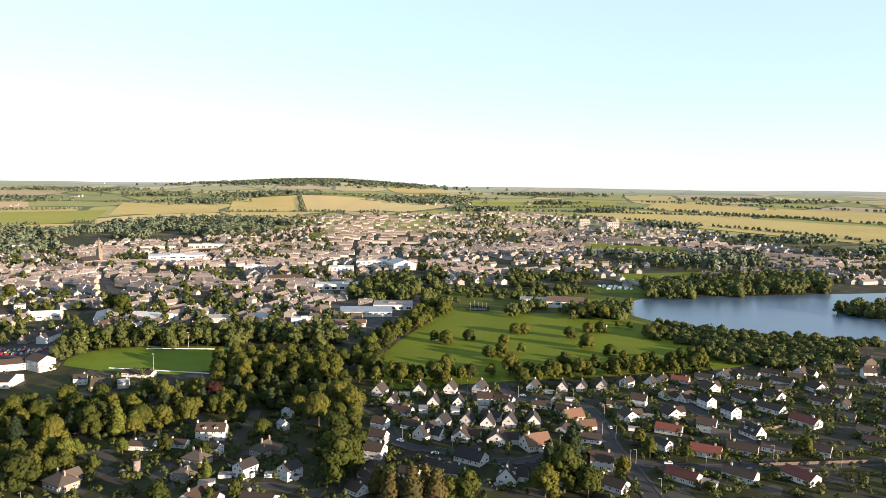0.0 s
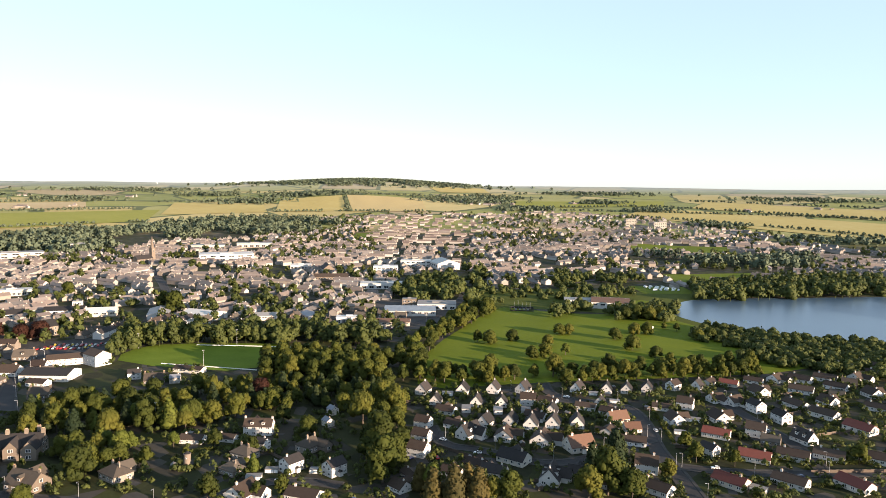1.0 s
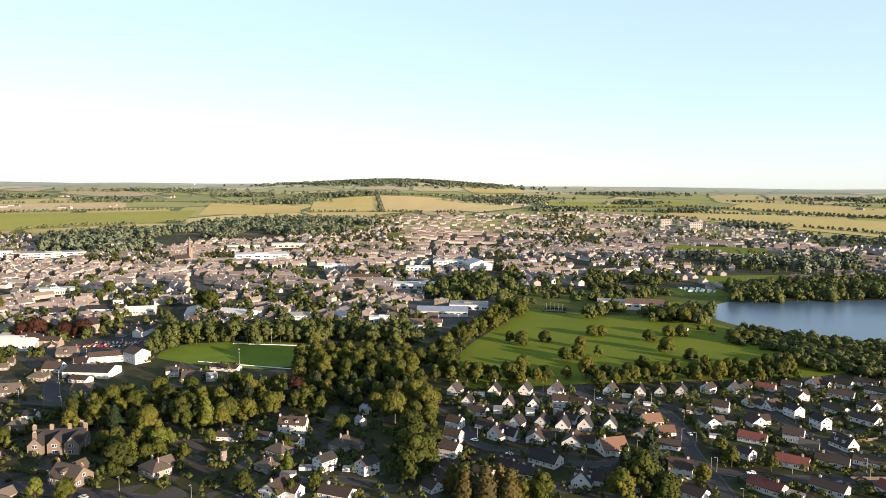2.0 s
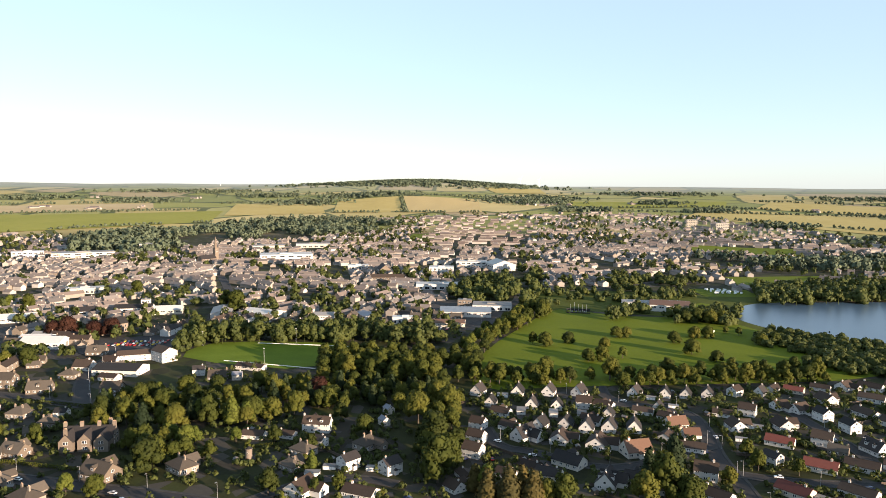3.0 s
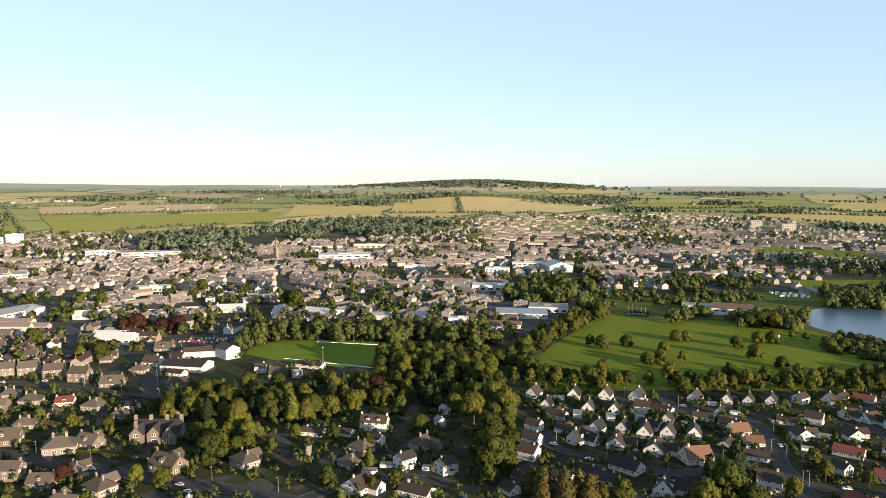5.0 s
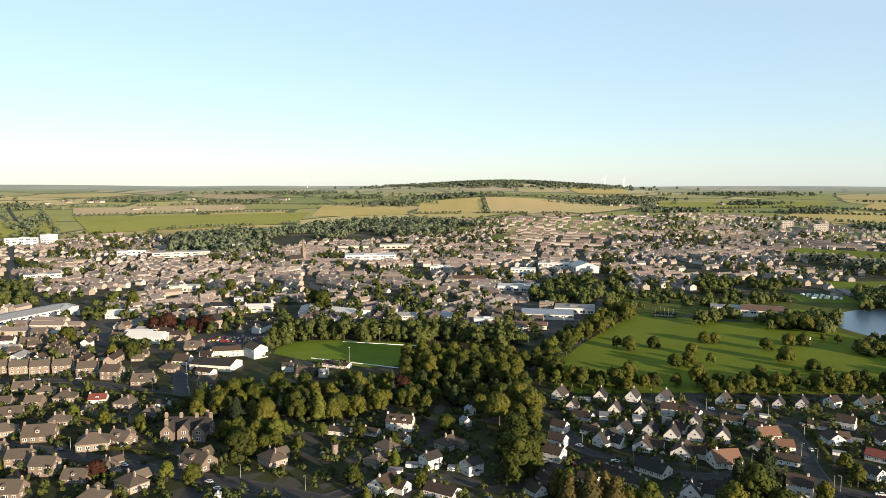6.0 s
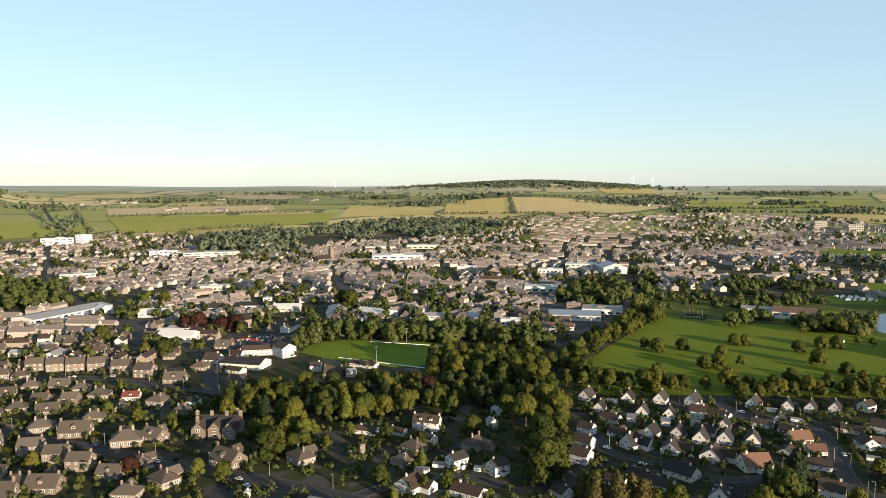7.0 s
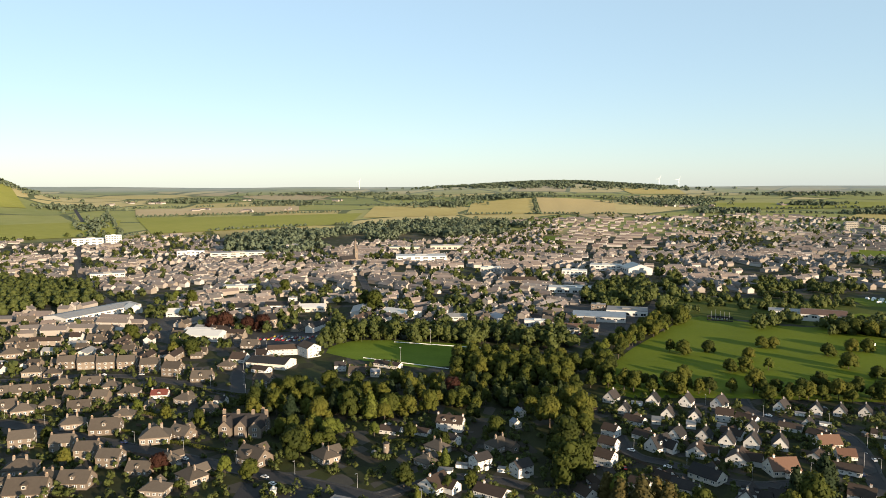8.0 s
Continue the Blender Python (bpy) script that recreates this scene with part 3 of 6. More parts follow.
KINDS = {
    "gable": house("house", 10.5, 8.0, 3.0, 4.6, M_WHITE, M_ROOF_GREY, n=3, chimneys=((0.0, 0.25),), label="white rendered house with steep grey gabled roof"),
    "brownh": house("house", 10.0, 8.2, 4.6, 3.0, M_WHITE, M_ROOF_BROWN, storeys=2, n=3, porch=True, label="white two-storey house with brown tiled roof"),
    "dormer": house("house", 12.0, 8.5, 2.9, 4.6, M_WHITE, M_ROOF_GREY, n=4, dormers=2, wing=True, label="white house with dormers in a dark slate roof"),
    "wide": house("house", 11.0, 9.6, 2.9, 3.5, M_WHITE, M_ROOF_BROWN, n=4, wing=True, label="white bungalow with broad brown gable and side wing"),
    "orangeh": house("house", 12.0, 9.0, 2.9, 3.8, M_CREAM, M_ROOF_ORANGE, n=4, porch=True, label="cream house under a warm orange-brown tiled roof"),
    "bung": house("bungalow", 14.0, 8.2, 2.7, 2.1, M_WHITE, M_ROOF_BROWN, n=4, attic=False, chimneys=((0.0, 0.28),), label="long white bungalow with low brown tiled roof"),
    "bungd": house("bungalow", 14.0, 9.0, 2.7, 3.2, M_CREAM, M_ROOF_GREY, n=4, attic=False, wing=True, label="cream bungalow with dark grey roof in shade"),
    "redb": house("bungalow", 14.0, 8.4, 2.7, 2.3, M_CREAM, M_ROOF_RED, n=4, attic=False, porch=True, label="cream bungalow with red tiled roof"),
    "two": house("house", 9.6, 7.6, 5.2, 2.5, M_WHITE, M_ROOF_GREY, storeys=2, n=3, porch=True, label="white two-storey house with grey slate roof"),
    "villa": house("villa", 11.0, 8.4, 5.2, 3.0, M_STONE, M_ROOF_STONE, storeys=2, n=3, chimneys=((0, -0.47), (0, 0.47)), porch=True, label="sandstone villa with slate roof and gable chimneys"),
    "cott": house("cottage", 11.0, 8.4, 2.9, 3.0, M_PINK, M_ROOF_STONE, hip=True, n=4, chimneys=((0.0, -0.2), (0, 0.2)), wing=True, label="brown-grey harled cottage with hipped roof and chimneys"),
    "cottg": house("cottage", 12.5, 8.6, 2.9, 3.6, M_STONE, M_ROOF_STONE, n=4, chimneys=((0, -0.46), (0, 0.46)), dormers=1, wing=True, label="stone cottage with gabled slate roof, dormers and end chimneys"),
    "redc": house("cottage", 11.0, 8.0, 2.9, 2.8, M_WHITE, M_ROOF_RED, n=4, dormers=1, chimneys=((0, -0.45), (0, 0.45)), label="white cottage with red roof and chimneys"),
    "bluer": house("house", 9.0, 7.0, 5.0, 2.4, M_CREAM, M_ROOF_BLUE, storeys=2, n=3, label="pale house with blue-grey slate roof among trees"),
    "stonew": house("villa", 15.0, 8.0, 5.0, 3.2, M_WHITE, M_ROOF_BROWN, storeys=2, n=4, dormers=2, chimneys=((0, -0.48), (0, 0.48)), wing=True, label="white two-storey villa with tall gable chimneys"),
    "white3": house("office_building", 17.0, 13.0, 8.2, 3.4, M_WHITE, M_ROOF_BROWN, storeys=3, n=4, chimneys=(), label="large white three-storey block with brown roof"),
    "longw": house("terrace", 26.0, 9.0, 5.2, 2.8, M_WHITE, M_ROOF_BROWN, storeys=2, n=7, chimneys=(), label="long white two-storey building with brown roof"),
    "shedd": house("shed", 34.0, 20.0, 4.5, 3.0, M_CREAM, M_ROOF_GREY, n=6, attic=False, chimneys=(), label="wide low shed with dark grey roof"),
    "terr": house("terrace", 30.0, 8.2, 5.2, 2.9, M_PINK, M_ROOF_BROWN, storeys=2, n=4, lite=True, chimneys=((0, -0.48), (0, 0), (0, 0.48)), label="two-storey brown terrace with shared chimneys"),
    "terrw": house("terrace", 24.0, 8.0, 5.2, 2.9, M_WHITE, M_ROOF_GREY, storeys=2, n=3, lite=True, chimneys=((0, -0.48), (0, 0.48)), label="white two-storey terrace with slate roof"),
    "tvilla": house("house", 10.5, 8.4, 5.2, 3.2, M_STONE, M_ROOF_STONE, storeys=2, n=2, lite=True, chimneys=((0, -0.46), (0, 0.46)), label="sandstone town house with slate roof"),
    "twhite": house("house", 9.5, 8.0, 4.9, 2.8, M_WHITE, M_ROOF_BROWN, storeys=2, n=2, lite=True, label="white town house with brown roof"),
    "tcott": house("cottage", 11.0, 8.0, 2.8, 3.0, M_PINK, M_ROOF_STONE, n=3, lite=True, chimneys=((0, -0.45), (0, 0.45)), label="low harled town cottage with slate roof"),
    "tbung": house("bungalow", 13.0, 8.4, 2.7, 2.4, M_WHITE, M_ROOF_BROWN, n=3, lite=True, wing=True, label="white bungalow with brown roof and side wing"),
    "tyard": house("workshop", 19.0, 11.0, 3.6, 2.2, M_CREAM, M_SHEET_GREY, n=3, lite=True, chimneys=(), label="low workshop with grey sheet roof"),
    "garage": garage(),
}

park_side_row = [
    ("gable", -30.8, 470.5, -31, 1.0),
    ("gable", -4.1, 472.9, -20, 1.0),
    ("gable", 16.8, 476.8, -27, 1.0),
    ("gable", 37.2, 478.5, -39, 1.0),
    ("gable", -21.2, 448.4, -22, 0.85),
    ("gable", 5.2, 447.4, -21, 0.9),
    ("gable", 21.0, 447.0, -18, 0.9),
    ("brownh", 38.3, 451.5, 83, 1.0),
    ("gable", 51.4, 433.1, -27, 0.9),
    ("gable", 9.9, 408.9, -36, 0.95),
    ("gable", 24.9, 412.5, -28, 0.95),
    ("gable", 36.6, 407.4, -25, 1.0),
    ("gable", 49.8, 410.3, -27, 1.0),
    ("gable", 63.8, 411.2, -19, 1.0),
]
cul_de_sac = [
    ("dormer", 0.4, 389.1, -40, 1.1),
    ("wide", 20.3, 387.0, -13, 1.05),
    ("wide", 40.2, 381.2, -16, 1.15),
    ("orangeh", 59.3, 374.2, -69, 1.2),
    ("gable", 74.7, 482.6, -39, 0.95),
    ("gable", 94.7, 483.3, -26, 0.9),
    ("gable", 108.2, 483.3, -28, 0.9),
    ("bung", 74.0, 444.1, 71, 0.9),
    ("gable", 85.1, 455.0, -36, 0.7),
    ("bungd", 23.5, 354.9, 56, 1.1),
    ("dormer", 39.8, 331.5, -17, 1.1),
    ("bungd", 55.6, 336.5, 71, 1.0),
    ("bungd", 12.8, 338.0, 73, 0.9),
]
gable_terrace = [
    ("brownh", -26.2, 403.9, 66, 0.9),
    ("brownh", -25.6, 381.0, 66, 0.95),
    ("brownh", -25.8, 360.6, 66, 1.0),
    ("bung", -27.4, 331.4, 30, 0.8),
    ("wide", -31.2, 317.6, 46, 0.8),
]
garages = [
    ("garage", -1.5, 434.7, 0, 1.0),
    ("garage", 18.3, 432.9, -2, 1.0),
    ("garage", 35.5, 433.3, -5, 1.0),
    ("garage", -14.2, 467.1, 92, 0.8),
    ("garage", 84.3, 475.2, 80, 0.7),
    ("garage", 95.2, 458.7, 78, 0.7),
]
park_edge_row = [
    ("gable", 123.0, 486.9, -29, 0.9),
    ("brownh", 142.6, 493.2, -46, 0.9),
    ("gable", 160.3, 496.6, -48, 0.85),
    ("redb", 185.3, 505.6, 58, 0.9),
    ("bung", 205.9, 514.1, 58, 0.9),
    ("wide", 223.9, 518.6, -53, 0.95),
    ("bung", 241.7, 519.8, 45, 1.1),
    ("bung", 261.8, 523.9, 53, 1.1),
    ("wide", 286.4, 526.6, -59, 1.0),
    ("wide", 197.3, 483.0, 18, 1.05),
    ("bung", 229.8, 491.5, 55, 1.1),
    ("bung", 258.6, 502.1, 43, 1.05),
    ("bung", 307.5, 538.6, 50, 1.1),
    ("bung", 313.9, 566.8, 51, 1.1),
    ("bung", 292.1, 556.6, 42, 1.1),
]
upper_close = [
    ("bung", 122.8, 446.3, 73, 0.9),
    ("brownh", 138.3, 450.6, 63, 1.0),
    ("wide", 162.9, 466.1, -69, 0.9),
    ("wide", 172.8, 461.0, -61, 0.95),
    ("wide", 123.6, 422.4, 9, 1.0),
    ("wide", 151.2, 426.9, 12, 1.05),
    ("two", 181.4, 447.0, 20, 1.0),
    ("two", 188.6, 427.1, 18, 1.0),
    ("bung", 210.8, 457.2, 25, 1.1),
    ("wide", 234.5, 464.3, 23, 1.0),
    ("bung", 219.6, 438.9, 35, 1.15),
    ("redb", 228.0, 413.7, 31, 1.15),
    ("wide", 274.4, 485.6, 11, 1.0),
    ("bung", 260.7, 454.8, 42, 1.0),
]
main_road_row = [
    ("orangeh", 89.1, 421.0, -72, 1.0),
    ("orangeh", 94.4, 405.2, -83, 0.8),
    ("bung", 90.4, 384.1, 75, 1.0),
    ("redb", 140.5, 399.1, 61, 1.05),
    ("brownh", 163.8, 402.4, 60, 1.05),
    ("dormer", 186.7, 393.7, 23, 1.0),
    ("two", 127.0, 370.4, 36, 0.9),
    ("redb", 148.6, 365.3, 62, 1.1),
    ("bung", 169.7, 368.6, 59, 1.1),
    ("bung", 189.0, 370.3, 57, 1.05),
    ("bung", 209.4, 368.9, 52, 1.1),
    ("garage", 136.1, 424.6, 72, 0.8),
    ("garage", 121.0, 402.4, 73, 0.7),
]
lower_street = [
    ("brownh", 88.7, 347.3, 73, 1.1),
    ("bung", 87.2, 323.6, 47, 1.1),
    ("redb", 124.7, 332.9, 45, 1.1),
    ("garage", 135.4, 327.1, 48, 0.8),
    ("bung", 153.5, 335.0, 47, 1.1),
    ("redb", 182.4, 333.1, 29, 1.1),
    ("bung", 67.6, 326.8, 68, 1.0),
]
villas = [
    ("cott", -456.3, 407.6, 118, 1.1),
    ("villa", -449.9, 432.7, 126, 1.0),
    ("villa", -434.2, 436.8, 125, 1.0),
    ("villa", -419.6, 441.2, 124, 1.0),
    ("villa", -403.7, 446.4, 122, 1.05),
    ("villa", -380.5, 444.7, 121, 1.05),
    ("villa", -355.4, 440.1, 99, 1.05),
    ("cott", -323.9, 432.8, 107, 1.0),
    ("cott", -523.2, 446.7, 130, 1.2),
    ("villa", -436.4, 485.9, 102, 0.8),
    ("cott", -560.5, 483.5, 119, 1.1),
    ("cott", -529.2, 469.1, 128, 1.0),
    ("cott", -574.4, 537.8, 117, 1.0),
    ("cott", -634.4, 561.6, 128, 1.1),
    ("villa", -514.7, 543.1, 103, 1.0),
    ("cott", -502.4, 516.8, 114, 0.9),
    ("cott", -410.2, 389.9, 126, 0.9),
    ("cott", -392.7, 397.6, 115, 0.9),
]
cottages = [
    ("cott", -384.3, 333.3, 131, 1.0),
    ("cott", -400.8, 333.5, 132, 1.0),
    ("cott", -334.7, 322.8, 126, 1.0),
    ("cott", -309.2, 322.1, 116, 1.1),
    ("cott", -270.9, 318.2, 120, 1.2),
    ("cott", -260.9, 328.3, 78, 0.9),
    ("cott", -348.3, 385.6, 112, 1.0),
    ("redc", -325.6, 388.7, 115, 1.0),
    ("cott", -372.0, 394.3, 123, 0.9),
    ("cott", -422.7, 365.8, 129, 0.9),
    ("cott", -301.9, 384.3, 88, 0.9),
    ("two", -275.6, 386.3, 96, 0.8),
    ("cott", -440.9, 410.0, 127, 0.9),
    ("cott", -432.0, 359.4, 130, 0.9),
    ("cott", -378.5, 348.2, 122, 0.9),
    ("cott", -356.0, 349.4, 126, 0.9),
    ("cott", -317.2, 345.6, 113, 0.9),
    ("cott", -413.2, 372.3, 128, 0.8),
]
south_cottages = [
    ("villa", -336.5, 289.6, 127, 0.95),
    ("villa", -310.7, 292.4, 117, 0.9),
    ("villa", -289.3, 288.0, 110, 0.9),
    ("villa", -269.8, 282.9, 104, 0.9),
    ("cott", -305.1, 260.6, 119, 1.1),
    ("cott", -266.9, 257.4, 106, 1.0),
    ("cott", -284.4, 257.8, 108, 0.8),
    ("cott", -278.3, 240.9, 114, 1.2),
    ("cott", -217.2, 278.5, 68, 1.0),
    ("cott", -200.8, 307.7, 73, 1.1),
    ("cott", -243.2, 294.7, 60, 0.8),
    ("cott", -248.3, 279.1, 102, 0.8),
    ("cott", -224.2, 261.4, 101, 0.9),
    ("cott", -292.0, 240.3, 116, 1.0),
]
middle_lane = [
    ("bung", -149.2, 370.6, 88, 0.9),
    ("stonew", -117.5, 386.2, 91, 1.05),
    ("bung", -131.8, 374.0, 79, 0.8),
    ("two", -109.5, 363.2, 67, 0.8),
    ("cott", -114.3, 351.1, 63, 0.9),
    ("cott", -83.2, 364.2, -32, 1.0),
    ("bluer", -83.1, 422.7, 41, 0.7),
    ("bluer", -81.6, 401.2, 41, 0.7),
    ("two", -86.5, 336.5, -36, 1.0),
    ("two", -64.8, 333.9, -39, 1.0),
    ("wide", -100.6, 304.9, -22, 1.15),
    ("garage", -101.6, 324.6, 97, 0.8),
    ("garage", -95.5, 334.1, 96, 0.7),
    ("garage", -73.8, 335.0, 92, 0.7),
    ("bung", -72.8, 305.0, 73, 1.1),
    ("cott", -114.1, 331.2, 59, 0.8),
]
works_edge = [
    ("two", -239.0, 489.6, 111, 0.9),
    ("cott", -219.8, 480.1, 105, 0.9),
    ("bluer", -206.0, 481.6, 108, 0.8),
    ("white3", -285.8, 526.5, 58, 1.0),
    ("longw", -309.3, 524.3, 116, 1.0),
    ("cott", -348.9, 535.6, 103, 1.0),
    ("wide", -330.6, 491.2, 94, 1.2),
    ("shedd", -297.9, 485.8, 92, 1.0),
    ("wide", -321.1, 510.6, 92, 1.0),
    ("villa", -271.2, 431.6, 92, 1.0),
    ("cott", -274.3, 371.8, 106, 0.8),
    ("cott", -434.7, 550.4, 98, 1.0),
    ("cott", -327.3, 468.2, 95, 0.9),
    ("cott", -166.5, 321.3, 57, 1.0),
    ("bung", -295.5, 467.6, 82, 1.0),
]

wood_pitch_north = [(-282, 536), (-277, 585), (-183, 605), (-85, 597), (-84, 649), (-195, 642), (-303, 605)]
wood_pitch_south = [(-151, 497), (-60, 478), (-63, 540), (-92, 552), (-154, 540)]
wood_park_west = [(-49, 495), (-27, 485), (-36, 563), (-28, 627), (2, 711), (27, 792), (15, 830), (-26, 719), (-52, 622), (-56, 560)]
wood_hollow = [(-156, 415), (-46, 426), (-48, 481), (-148, 487), (-171, 456)]
wood_lane = [(-51, 311), (-31, 314), (-40, 443), (-67, 450)]
wood_villa = [(-246, 361), (-143, 381), (-167, 456), (-232, 444), (-277, 414)]
wood_villa_s = [(-192, 312), (-171, 317), (-170, 349), (-183, 363), (-213, 348)]
park_hedge = [(-29, 485), (91, 502), (214, 526), (229, 563), (96, 531), (-27, 518)]
wood_loch_near = [(205, 650), (321, 550), (420, 640), (384, 645), (300, 672), (260, 698), (238, 722), (222, 712)]
wood_loch_corner = [(215, 576), (302, 518), (341, 586), (245, 618)]
wood_loch_far = [(276, 875), (548, 949), (644, 1118), (480, 1074), (306, 997)]
wood_sports = [(78, 760), (210, 727), (243, 830), (290, 1052), (156, 1170), (105, 1031), (146, 882)]
wood_works = [(-91, 855), (-1, 805), (30, 992), (16, 1153), (-48, 1145), (-107, 1005)]
wood_hill = [(-894, 1260), (-730, 1251), (-708, 1369), (-693, 1561), (-559, 1659), (-417, 1916), (-375, 2129), (-543, 2161), (-721, 2140), (-853, 2004), (-892, 1823), (-1018, 1748), (-1054, 1553)]
wood_midright = [(280, 1290), (400, 1275), (450, 1250), (560, 1230), (690, 1400), (600, 1470), (470, 1420), (310, 1420)]
loch_island = [(459, 793), (496, 747), (540, 783), (571, 828), (505, 832)]
wood_super = [(-703, 589), (-644, 685), (-768, 797), (-899, 814), (-921, 776)]

TAKEN = []
USED = set()


def place(kind, x, y, turn, s=1.0, group=""):
    m = pose(x, y, ground_z(x, y), 0, 0, turn) @ Matrix.Diagonal((s, s, s, 1))
    if kind not in USED:
        USED.add(kind)
        ob = KINDS[kind]
        ob.matrix_basis = m
    else:
        src = KINDS[kind]
        ob = copy_thing(src, m @ Matrix.Diagonal((*[1 / k for k in src.scale], 1)))
    if group:
        ob["group"] = group
    TAKEN.append((x, y, 7.0 * s))
    return ob


for row, where in ((park_side_row, "houses beside the park"), (cul_de_sac, "houses round the close"), (gable_terrace, "brown-roofed row"), (garages, "garage blocks"), (park_edge_row, "houses beside the park"),
                   (upper_close, "houses of the estate"), (main_road_row, "houses along the main road"), (lower_street, "houses along the lower street"), (villas, "sandstone villas"),
                   (cottages, "cottages of the old street"), (south_cottages, "cottages south of the street"), (middle_lane, "houses along the lane"), (works_edge, "buildings by the works")):
    for i, (kind, x, y, turn, s) in enumerate(row):
        if kind == "cott" and i % 2 and x < -190:
            kind = "cottg"
        place(kind, x, y, turn + (12 if kind == "gable" else 0), s * (1.2 if kind in ("cott", "cottg", "villa") else 1.0), where)

# ---------------------------------------------------------------- trees


CORE = bmesh.new()
bmesh.ops.create_icosphere(CORE, subdivisions=1, radius=1.0)
CORE.verts.index_update()
CORE_V = np.array([v.co[:] for v in CORE.verts])
CORE_F = np.array([[v.index for v in f.verts] for f in CORE.faces])
CORE.free()


def unit(v):
    return v / np.linalg.norm(v, axis=1)[:, None]


def leaf_cloud(rng, lobes, count, size, closed=True):
    """Leaf clumps spread over the lobes of a crown, each lobe closed inside: corners, faces and rounded normals."""
    lobes = np.array(lobes, float)
    share = lobes[:, 3] ** 2
    middle = (lobes[:, :3] * share[:, None]).sum(0) / share.sum()
    pick = rng.choice(len(lobes), count, p=share / share.sum())
    d = unit(rng.normal(size=(count, 3)))
    d[:, 2] = np.where(d[:, 2] < -0.45, -d[:, 2], d[:, 2])
    rad = lobes[pick, 3] * (0.78 + 0.30 * rng.random(count))
    c = lobes[pick, :3] + d * rad[:, None] * np.array([1, 1, 0.92])
    nrm = unit(d + rng.normal(scale=0.45, size=(count, 3)))
    a = unit(np.cross(nrm, rng.normal(size=(count, 3))))
    b = np.cross(nrm, a)
    s = size * (0.6 + 0.8 * rng.random((count, 1)))
    q = np.stack([c - a * s - b * s * 0.5, c + a * s * 0.3 - b * s * 0.9, c + a * s + b * s * 0.4, c - a * s * 0.4 + b * s * 0.9], 1)
    soft = unit(0.55 * d + 0.45 * unit(c - middle) + 0.35 * nrm)
    if not closed:
        return q.reshape(-1, 3), np.arange(count * 4).reshape(-1, 4).tolist(), np.repeat(soft, 4, 0)
    core = lobes[:, None, :3] + CORE_V[None] * lobes[:, None, 3:4] * 0.80
    faces = np.arange(count * 4).reshape(-1, 4).tolist()
    faces += (CORE_F[None] + count * 4 + 12 * np.arange(len(lobes))[:, None, None]).reshape(-1, 3).tolist()
    core_n = np.tile(CORE_V, (len(lobes), 1))
    return np.concatenate([q.reshape(-1, 3), core.reshape(-1, 3)]), faces, np.concatenate([np.repeat(soft, 4, 0), core_n])


def leafy(name, clouds, mat, parent=None):
    """One mesh out of leaf clouds already moved to their places."""
    V, N, F, base = [], [], [], 0
    for v, f, n in clouds:
        V.append(v)
        N.append(n)
        F += [[i + base for i in q] for q in f]
        base += len(v)
    ob = sheet(name, np.concatenate(V).tolist(), F, mat, parent)
    ob.data.polygons.foreach_set("use_smooth", [True] * len(F))
    ob.data.normals_split_custom_set_from_vertices(np.concatenate(N).tolist())
    return ob


def crown_lobes(rng, h, w, n, kind):
    out = []
    for i in range(n):
        if kind == "tall":
            f = (i + 0.5) / n
            z = h * (0.14 + 0.80 * f)
            k = w * (0.62 - 0.42 * f)
            a = 2.4 * i
            out.append((math.cos(a) * k * 0.35, math.sin(a) * k * 0.35, z, k * (0.75 + 0.3 * rng.random())))
        else:
            a, e = 2.4 * i + rng.random(), rng.random()
            k = w * (0.40 + 0.12 * rng.random()) * (1 - 0.55 * e ** 2)
            low = 0.17 if kind == "low" else 0.21
            out.append((math.cos(a) * k * 0.78, math.sin(a) * k * 0.78, h * (low + (0.80 - low) * e), w * (0.15 + 0.11 * rng.random())))
    if kind != "tall":
        out.append((0, 0, h * 0.80, w * 0.26))
        out.append((0, 0, h * 0.52, w * 0.36))
    return out


def tree(name, seed, h, w, leaf, lobes=11, count=1300, size=0.5, kind="round", label="", category="tree"):
    rng = np.random.default_rng(seed)
    t = new(name)
    lob = crown_lobes(rng, h, w, lobes, kind)
    bm = bmesh.new()
    cone(bm, 0, 0, -0.3, h * 0.45, 0.028 * h, 0.016 * h, 8)
    cone(bm, 0, 0, h * 0.45, h * 0.78, 0.016 * h, 0.004 * h, 6)
    for x, y, z, r in lob[:6]:
        base, tip = Vector((0, 0, h * 0.28)), Vector((x, y, z))
        d = tip - base
        b2 = bmesh.new()
        cone(b2, 0, 0, 0, d.length, 0.010 * h, 0.003 * h, 5)
        bmesh.ops.transform(b2, matrix=Matrix.Translation(base) @ d.to_track_quat("Z", "Y").to_matrix().to_4x4(), verts=b2.verts[:])
        me = bpy.data.meshes.new("limb")
        b2.to_mesh(me)
        b2.free()
        bm.from_mesh(me)
        bpy.data.meshes.remove(me)
    part("trunk", bm, M_BARK, t)
    leafy("crown", [leaf_cloud(rng, lob, int(count * 0.82), size * 0.96)], leaf, t)
    return tagged(t, label, category)


